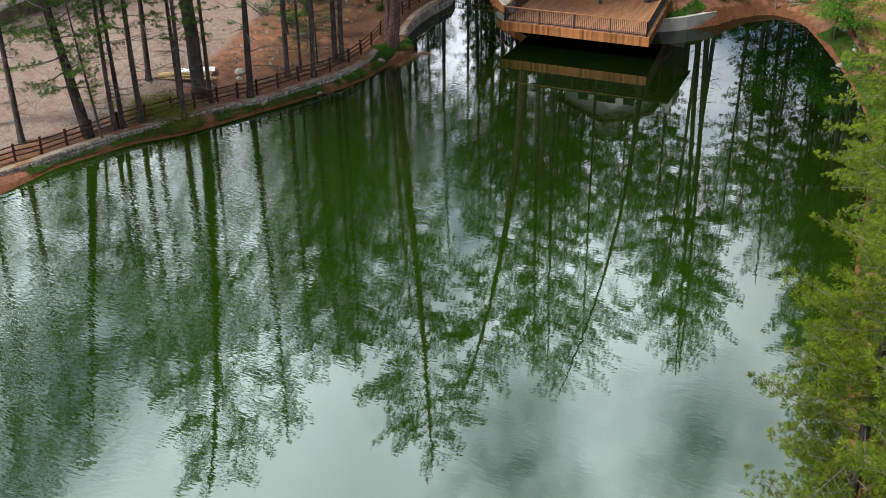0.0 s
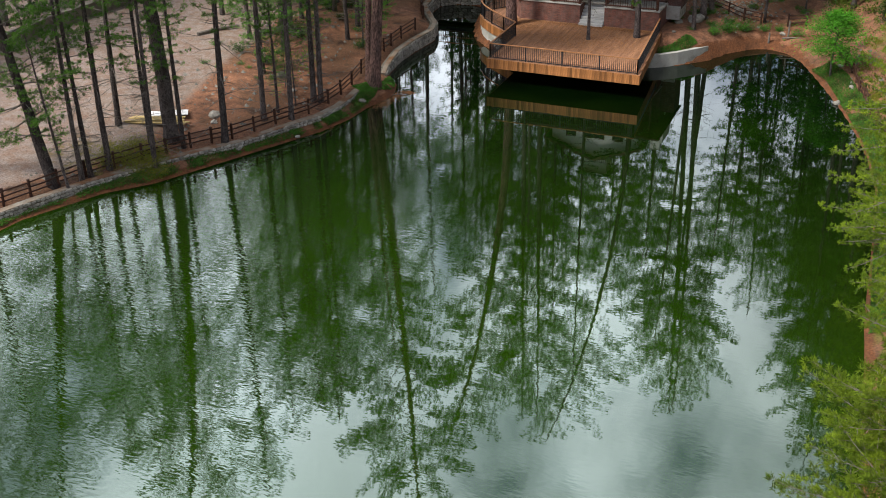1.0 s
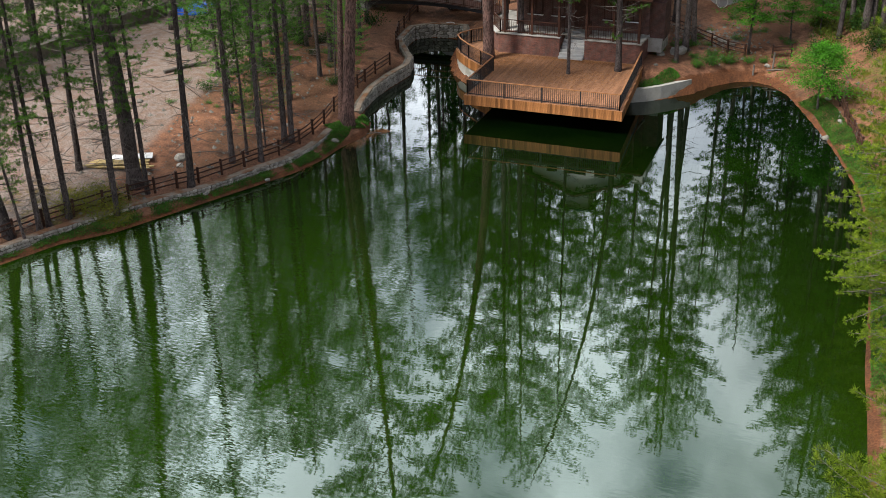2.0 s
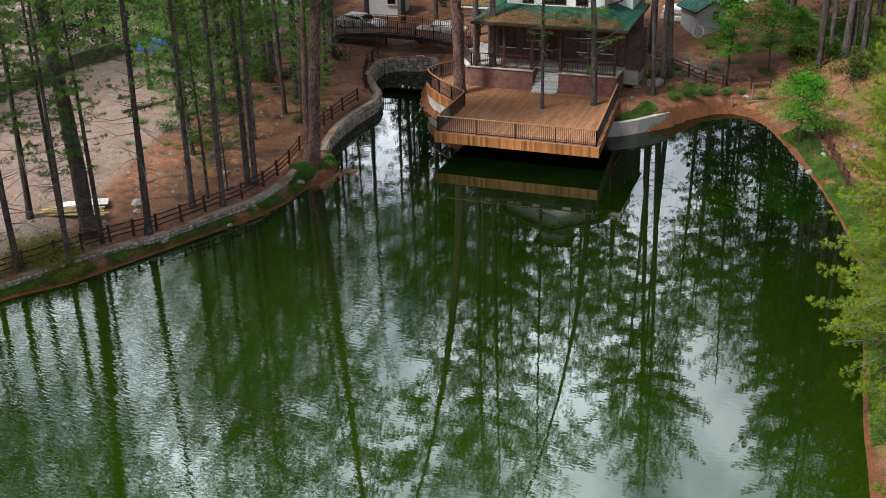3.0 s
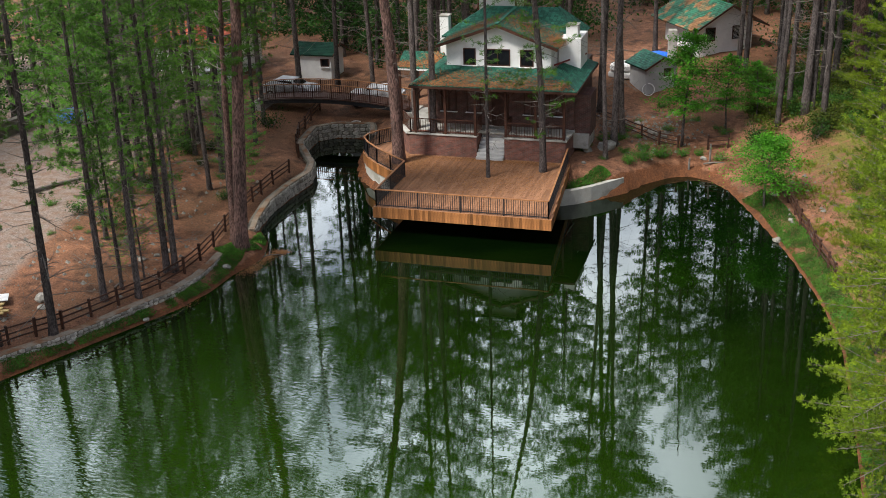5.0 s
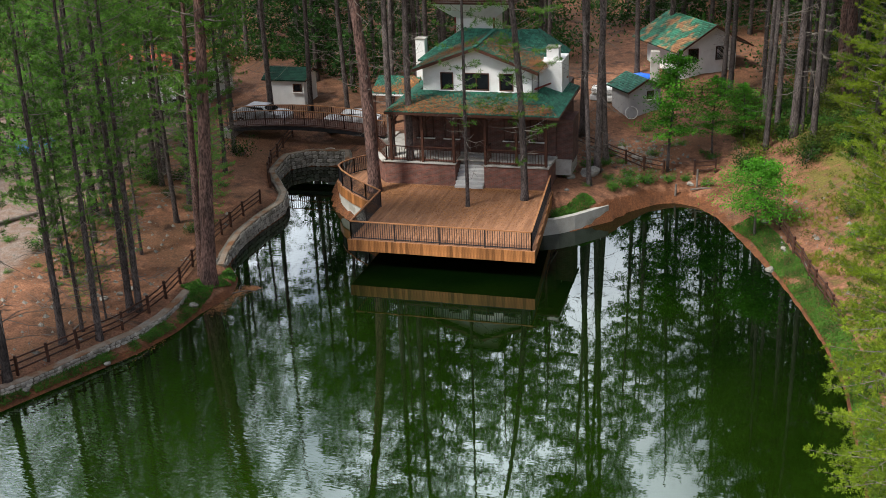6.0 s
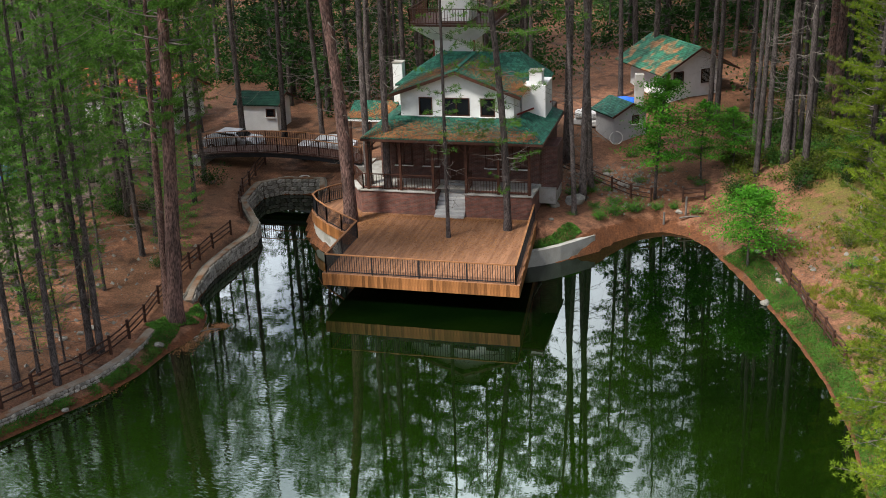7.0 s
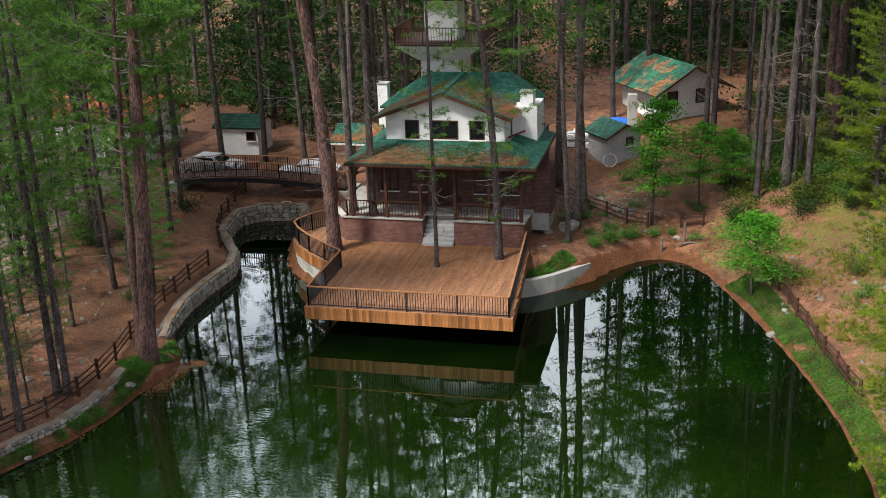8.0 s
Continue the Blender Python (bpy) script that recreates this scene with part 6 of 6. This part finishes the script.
def make_shrub(seed, h, w, leaves, size, material, label, name="shrub"):
    rng = np.random.default_rng(seed)
    s = tagged(empty(name), label, "shrub")
    lv, lf, centres = [], [], []
    for i in range(9):
        az, ln = rng.random() * 6.28, h * (0.6 + 0.5 * rng.random())
        d = np.array([math.cos(az) * w / h * 0.75, math.sin(az) * w / h * 0.75, 1.0])
        tip = d * ln * 0.9
        tv, tf = tube([(0, 0, -0.1), tip * 0.5 + np.array([0, 0, 0.05]), tip], [0.03, 0.018, 0.005], 4, False)
        n0 = len(lv)
        lv += tv
        lf += [tuple(q + n0 for q in face) for face in tf]
        k = leaves // 9
        q = 0.25 + 0.8 * rng.random((k, 1))
        centres.append(tip * q + rng.normal(size=(k, 3)) * w * 0.22 * np.array([1, 1, 0.6]))
    c = np.vstack(centres)
    c[:, 2] = np.maximum(c[:, 2], 0.03)
    ob = link_mesh("stalk", lv, lf, DEADWOOD, s)
    ob["kind"] = "stuff"
    cv, cf = leaf_cards(c, rng, size, 0.5)
    ob = new("foliage", mesh_from("foliage", cv, cf, material))
    ob.parent = s
    ob["kind"] = "stuff"
    return s


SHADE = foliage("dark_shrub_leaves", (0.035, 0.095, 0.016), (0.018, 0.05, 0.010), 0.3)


DRYGRASS = foliage("dry_grass", (0.22, 0.22, 0.03), (0.13, 0.15, 0.02), 0.1)


def needle_drifts():
    """Fallen pine needles lying in drifts on roofs and deck."""
    g = np.random.default_rng(12)

    def drift(name, label, spots, z_of, count, lift, normal=(0, 0, 1)):
        c = []
        for x, y, rx, ry, share in spots:
            k = int(count * share)
            p = g.normal(size=(k, 2)) * np.array([rx, ry]) + np.array([x, y])
            c.append(p)
        p = np.vstack(c)
        z, keep = z_of(p[:, 0], p[:, 1])
        p, z = p[keep], z[keep]
        n = len(p)
        ang = g.random(n) * 6.283
        ln, w = 0.11 * (0.6 + 0.8 * g.random(n)), 0.03
        d = np.column_stack([np.cos(ang), np.sin(ang)])
        s = np.column_stack([-d[:, 1], d[:, 0]]) * w
        rise = lift + 0.03 * g.random(n)
        v = np.empty((n * 3, 3))
        for k, q in enumerate((p - d * ln[:, None] * 0.5 + s, p + d * ln[:, None] * 0.5, p - d * ln[:, None] * 0.5 - s)):
            zz, _ = z_of(q[:, 0], q[:, 1])
            v[k::3, :2], v[k::3, 2] = q, zz + rise
        i = np.arange(n) * 3
        tagged(new(name, mesh_from(name, v, np.column_stack([i, i + 1, i + 2]), LITTER)), label, "pine needles", kind="stuff")

    def on_lower(x, y):
        t = (y - 8.95) / 3.1
        return 6.2 + 0.6 * t, (y > 8.97) & (t < 1) & (x > -0.5 + 1.3 * t) & (x < 9.75 - 1.8 * t)

    drift("needle_drift", "brown pine needles drifted on the porch roof",
          [(0.9, 9.8, 0.9, 0.5, 0.12), (2.6, 10.3, 0.9, 0.4, 0.1), (4.4, 9.5, 2.6, 0.28, 0.28), (6.6, 10.0, 1.2, 0.4, 0.12), (8.6, 9.6, 0.7, 0.4, 0.12), (4.0, 10.8, 2.5, 0.5, 0.06), (3.0, 9.15, 3.0, 0.12, 0.2)], on_lower, 3900, 0.045)

    def on_upper(x, y):
        return 9.54 - np.abs(x - 4.36) * 0.3655, (y > 11.5) & (y < 16.8) & (np.abs(x - 4.36) < 4.1)

    drift("needle_drift", "brown pine needles drifted on the upper roof",
          [(2.6, 13.6, 0.7, 0.9, 0.4), (1.2, 12.6, 0.4, 0.6, 0.12), (6.2, 13.2, 0.9, 0.9, 0.2), (7.8, 12.8, 0.25, 0.8, 0.18), (4.4, 14.5, 1.5, 1.0, 0.1)], on_upper, 7500, 0.05)

    def on_annex(x, y):
        return 5.75 + 0.75 * (y - 14.8) / 1.8, (y > 14.82) & (y < 16.6) & (x > -3.4) & (x < -0.5)

    drift("needle_drift", "brown pine needles drifted on the annex roof", [(-2.6, 15.1, 0.5, 0.2, 0.4), (-1.0, 15.6, 0.4, 0.5, 0.6)], on_annex, 1500, 0.05)

    def on_deck(x, y):
        return np.full_like(x, DZ), (y > 0.2) & (y < 9.4) & (x > np.where(y > 5.2, -3.2 + np.maximum(0, 8.6 - y), 0.2)) & (x < 9.2)

    drift("needle_drift", "brown pine needles scattered on the deck",
          [(4.5, 6.0, 3.4, 1.6, 0.45), (-0.6, 7.8, 1.1, 1.0, 0.25), (5.0, 9.1, 3.0, 0.25, 0.2), (4.5, 3.0, 3.0, 1.4, 0.1)], on_deck, 9000, 0.004)


def build_plants():
    needle_drifts()
    rng = random.Random(77)
    maple = make_broadleaf(5, 4.9, 0.08, 2.3, 11500, 0.060, "fresh green young maple by the shore")
    loose = make_broadleaf(8, 7.5, 0.09, 2.0, 9000, 0.066, "tall loose-crowned green maple on the slope", layers=8)
    drop(maple, 20.9, 7.6, 0.95, 0, group="maples")
    drop(loose, 15.4, 15.9, 1.12, 100, group="maples")
    drop(loose, 18.0, 17.9, 0.75, 220, group="maples")
    drop(loose, 19.8, 19.0, 0.6, 20, group="maples")
    green = make_shrub(1, 0.9, 1.0, 900, 0.055, HERB, "low leafy green shrub on the slope")
    olive = make_shrub(2, 1.3, 1.4, 1000, 0.062, SHRUB, "yellow-green shrub under the pines")
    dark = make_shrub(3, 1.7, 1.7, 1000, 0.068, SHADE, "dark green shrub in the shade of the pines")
    low = make_shrub(4, 0.35, 0.75, 500, 0.042, HERB, "low spreading herb on the soil")
    bramble = make_shrub(6, 0.9, 1.7, 1300, 0.048, DRYGRASS, "yellow-green bramble by the bank fence")
    for x, y, s in ((10.6, 8.3, 0.6), (9.9, 7.8, 0.6), (12.6, 11.6, 0.75), (13.4, 12.7, 0.9), (14.3, 13.9, 0.8), (12.1, 13.0, 0.45), (13.2, 14.2, 0.6), (15.6, 14.6, 0.6), (16.6, 15.2, 0.5)):
        drop(green, x, y, s, rng.uniform(0, 360), 0.02, group="shrubs by the cove")
    for x, y, s in ((-13.2, -20.3, 1.0), (-12.2, -20.9, 0.8), (-14.0, -21.4, 0.8), (-11.3, -21.0, 0.7), (-12.6, -19.5, 0.8), (-13.8, -19.3, 0.7), (-11.9, -20.0, 0.7), (-14.4, -20.2, 0.6)):
        drop(bramble, x, y, s, rng.uniform(0, 360), 0.02, group="shrubs by the fence")
    for _ in range(90):
        x, y = rng.uniform(19.0, 31), rng.uniform(14, 27)
        if shore_distance(x, y) > 4:
            drop(rng.choice((olive, olive, dark, green)), x, y, rng.uniform(0.5, 1.1), rng.uniform(0, 360), 0.05, group="undergrowth on the hill")
    for _ in range(34):
        x, y = rng.uniform(25.5, 33), rng.uniform(-14, 12)
        if shore_distance(x, y) > 2.6:
            drop(rng.choice((olive, low, low)), x, y, rng.uniform(0.6, 1.1), rng.uniform(0, 360), 0.03, group="undergrowth on the hill")
    for _ in range(40):
        x, y = rng.uniform(-19, -9), rng.uniform(-9, 16)
        if shore_distance(x, y) > 2:
            drop(rng.choice((low, low, dark)), x, y, rng.uniform(0.4, 0.9), rng.uniform(0, 360), 0.03, group="undergrowth on the left bank")

    def thicket(name, material, count, per, x0, x1, y0, y1, size, tall, label, seed, ok=lambda x, y: True):
        """Far undergrowth that cannot be counted: many leafy clumps in one mesh."""
        g = np.random.default_rng(seed)
        all_c = []
        while len(all_c) < count:
            x, y = g.uniform(x0, x1), g.uniform(y0, y1)
            if shore_distance(x, y) < 4 or not ok(x, y):
                continue
            h, w = tall * g.uniform(0.5, 1.3), tall * g.uniform(0.5, 1.1)
            c = g.normal(size=(per, 3)) * np.array([w * 0.5, w * 0.5, h * 0.33])
            c[:, 2] = np.abs(c[:, 2]) + 0.08
            all_c.append(c + np.array([x, y, ground_z(x, y)]))
        v, f = leaf_cards(np.vstack(all_c), g, size, 0.4)
        tagged(new(name, mesh_from(name, v, f, material)), label, "undergrowth", kind="stuff")

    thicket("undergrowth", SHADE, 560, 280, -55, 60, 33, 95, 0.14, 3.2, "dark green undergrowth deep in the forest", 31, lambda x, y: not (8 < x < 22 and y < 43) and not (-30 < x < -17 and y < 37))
    thicket("undergrowth", SHRUB, 150, 260, 20, 40, 16, 40, 0.07, 0.9, "yellow-green undergrowth on the wooded hill", 32, lambda x, y: not (11 < x < 21 and 28 < y < 42))
    thicket("undergrowth", SHADE, 80, 260, 21, 42, 17, 42, 0.075, 1.1, "dark green undergrowth on the wooded hill", 33, lambda x, y: not (11 < x < 21 and 28 < y < 42))
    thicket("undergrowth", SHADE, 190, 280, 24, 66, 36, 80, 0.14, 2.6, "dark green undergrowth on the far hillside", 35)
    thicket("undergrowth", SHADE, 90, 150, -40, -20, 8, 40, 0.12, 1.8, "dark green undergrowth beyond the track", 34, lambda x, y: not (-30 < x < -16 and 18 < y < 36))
    for _ in range(26):
        x, y = rng.uniform(9.5, 19), rng.uniform(10, 24)
        if shore_distance(x, y) > 1.2:
            drop(low, x, y, rng.uniform(0.5, 1.0), rng.uniform(0, 360), 0.02, group="herbs by the cove")
    for t in (maple, loose, green, olive, dark, low, bramble):
        forget(t)

    # leafy strips along both banks
    def strip(name, path, inner, outer, count, size, label, seed, material=HERB, patchy=0.0):
        g = np.random.default_rng(seed)
        pts = resample(path, 0.5)
        line = np.array([(p.x, p.y) for p in pts])
        i = g.integers(0, len(line) - 1, count)
        t = g.random((count, 1))
        base = line[i] * (1 - t) + line[i + 1] * t
        d = line[i + 1] - line[i]
        nrm = np.column_stack([d[:, 1], -d[:, 0]]) / (np.linalg.norm(d, axis=1, keepdims=True) + 1e-9)
        off = inner + (outer - inner) * g.random((count, 1))
        xy = base + nrm * off
        keep = (shore_distance(xy[:, 0], xy[:, 1]) > 0.12) & (wobble(xy[:, 0], xy[:, 1], 1.4) + g.normal(size=count) * 0.25 > patchy - 0.5)
        xy = xy[keep]
        z = np.maximum(height(xy[:, 0], xy[:, 1]), 0.0) + 0.02 + 0.22 * g.random(len(xy)) * (0.4 + 0.6 * np.clip(wobble(xy[:, 0], xy[:, 1], 2.3), 0, 1))
        v, f = leaf_cards(np.column_stack([xy, z]), g, size, 0.5)
        tagged(new(name, mesh_from(name, v, f, material)), label, "plants", kind="stuff")

    strip("bank_plants", [p for p in FENCE_LEFT[2:13]], 0.86, 1.75, 30000, 0.036, "fresh green plants at the foot of the kerb wall", 1, patchy=0.12)
    strip("bank_plants", [(-7.0, -5.6), (-5.9, -3.4), (-6.2, -1.4)], 0.0, 1.0, 5000, 0.045, "green plants round the foot of old pines", 2)
    strip("bank_plants", [(20.0, 9.4), (21.2, 7.2), (22.2, 4.2), (23.3, 0.6), (24.4, -3.6), (25.2, -8.5), (25.8, -16), (26.2, -24)], 0.5, -0.75, 60000, 0.034, "green plants between fence and water", 3, patchy=-0.15)
    strip("bank_plants", [(9.6, 7.0), (11.0, 8.0), (12.0, 9.2)], -0.1, -0.9, 5000, 0.042, "fresh green plants behind the wing wall", 4)
    # low herbs in patches on the hillside
    g = np.random.default_rng(56)
    xy = np.column_stack([g.uniform(22.5, 36, 60000), g.uniform(-24, 20, 60000)])
    patch = wobble(xy[:, 0] + 3, xy[:, 1], 0.75) + 0.6 * wobble(xy[:, 0], xy[:, 1] + 5, 1.9) + 0.22 * g.normal(size=len(xy))
    xy = xy[(shore_distance(xy[:, 0], xy[:, 1]) > 2.6) & (patch > 0.25)]
    z = height(xy[:, 0], xy[:, 1]) + 0.02 + 0.16 * g.random(len(xy)) ** 2
    v, f = leaf_cards(np.column_stack([xy, z]), g, 0.042, 0.5)
    tagged(new("hill_herbs", mesh_from("hill_herbs", v, f, SHRUB)), "yellow-green herbs in patches on the hillside", "plants", kind="stuff")
    # needles and leaves afloat by the bank
    k = 900
    xy = np.vstack([g.normal(size=(k, 2)) * np.array([rx, ry]) + np.array([x, y]) for x, y, rx, ry in ((-4.55, -4.4, 0.28, 0.4), (-4.7, -5.9, 0.3, 0.5), (-5.9, -9.4, 0.16, 1.0), (-4.0, -3.6, 0.2, 0.15))])
    xy = xy[shore_distance(xy[:, 0], xy[:, 1]) < 0]
    v, f = leaf_cards(np.column_stack([xy, 0.006 + 0.012 * g.random(len(xy))]), g, 0.03, 6.0)
    tagged(new("floating_litter", mesh_from("floating_litter", v, f, LITTER)), "brown needles and leaves afloat at the bank", "pine needles", kind="stuff")
    # dry grass in tufts on the bare hillside
    g = np.random.default_rng(55)
    spots = []
    while len(spots) < 3800:
        x, y = g.uniform(22.5, 36), g.uniform(-22, 13)
        if shore_distance(x, y) > 1.8 and wobble(np.array(x), np.array(y), 0.9) + 0.3 * g.normal() > 0.15:
            spots.append((x, y, ground_z(x, y)))
    v, f = needle_crown(spots, np.zeros((len(spots), 3)), g, 14, 0.26, 0.014, 1.1)
    tagged(new("hill_grass", mesh_from("hill_grass", v, f, DRYGRASS)), "tufts of yellow-green grass on the hillside", "grass", kind="stuff")


build_banks()
build_bridge()
build_buildings()
build_plants()
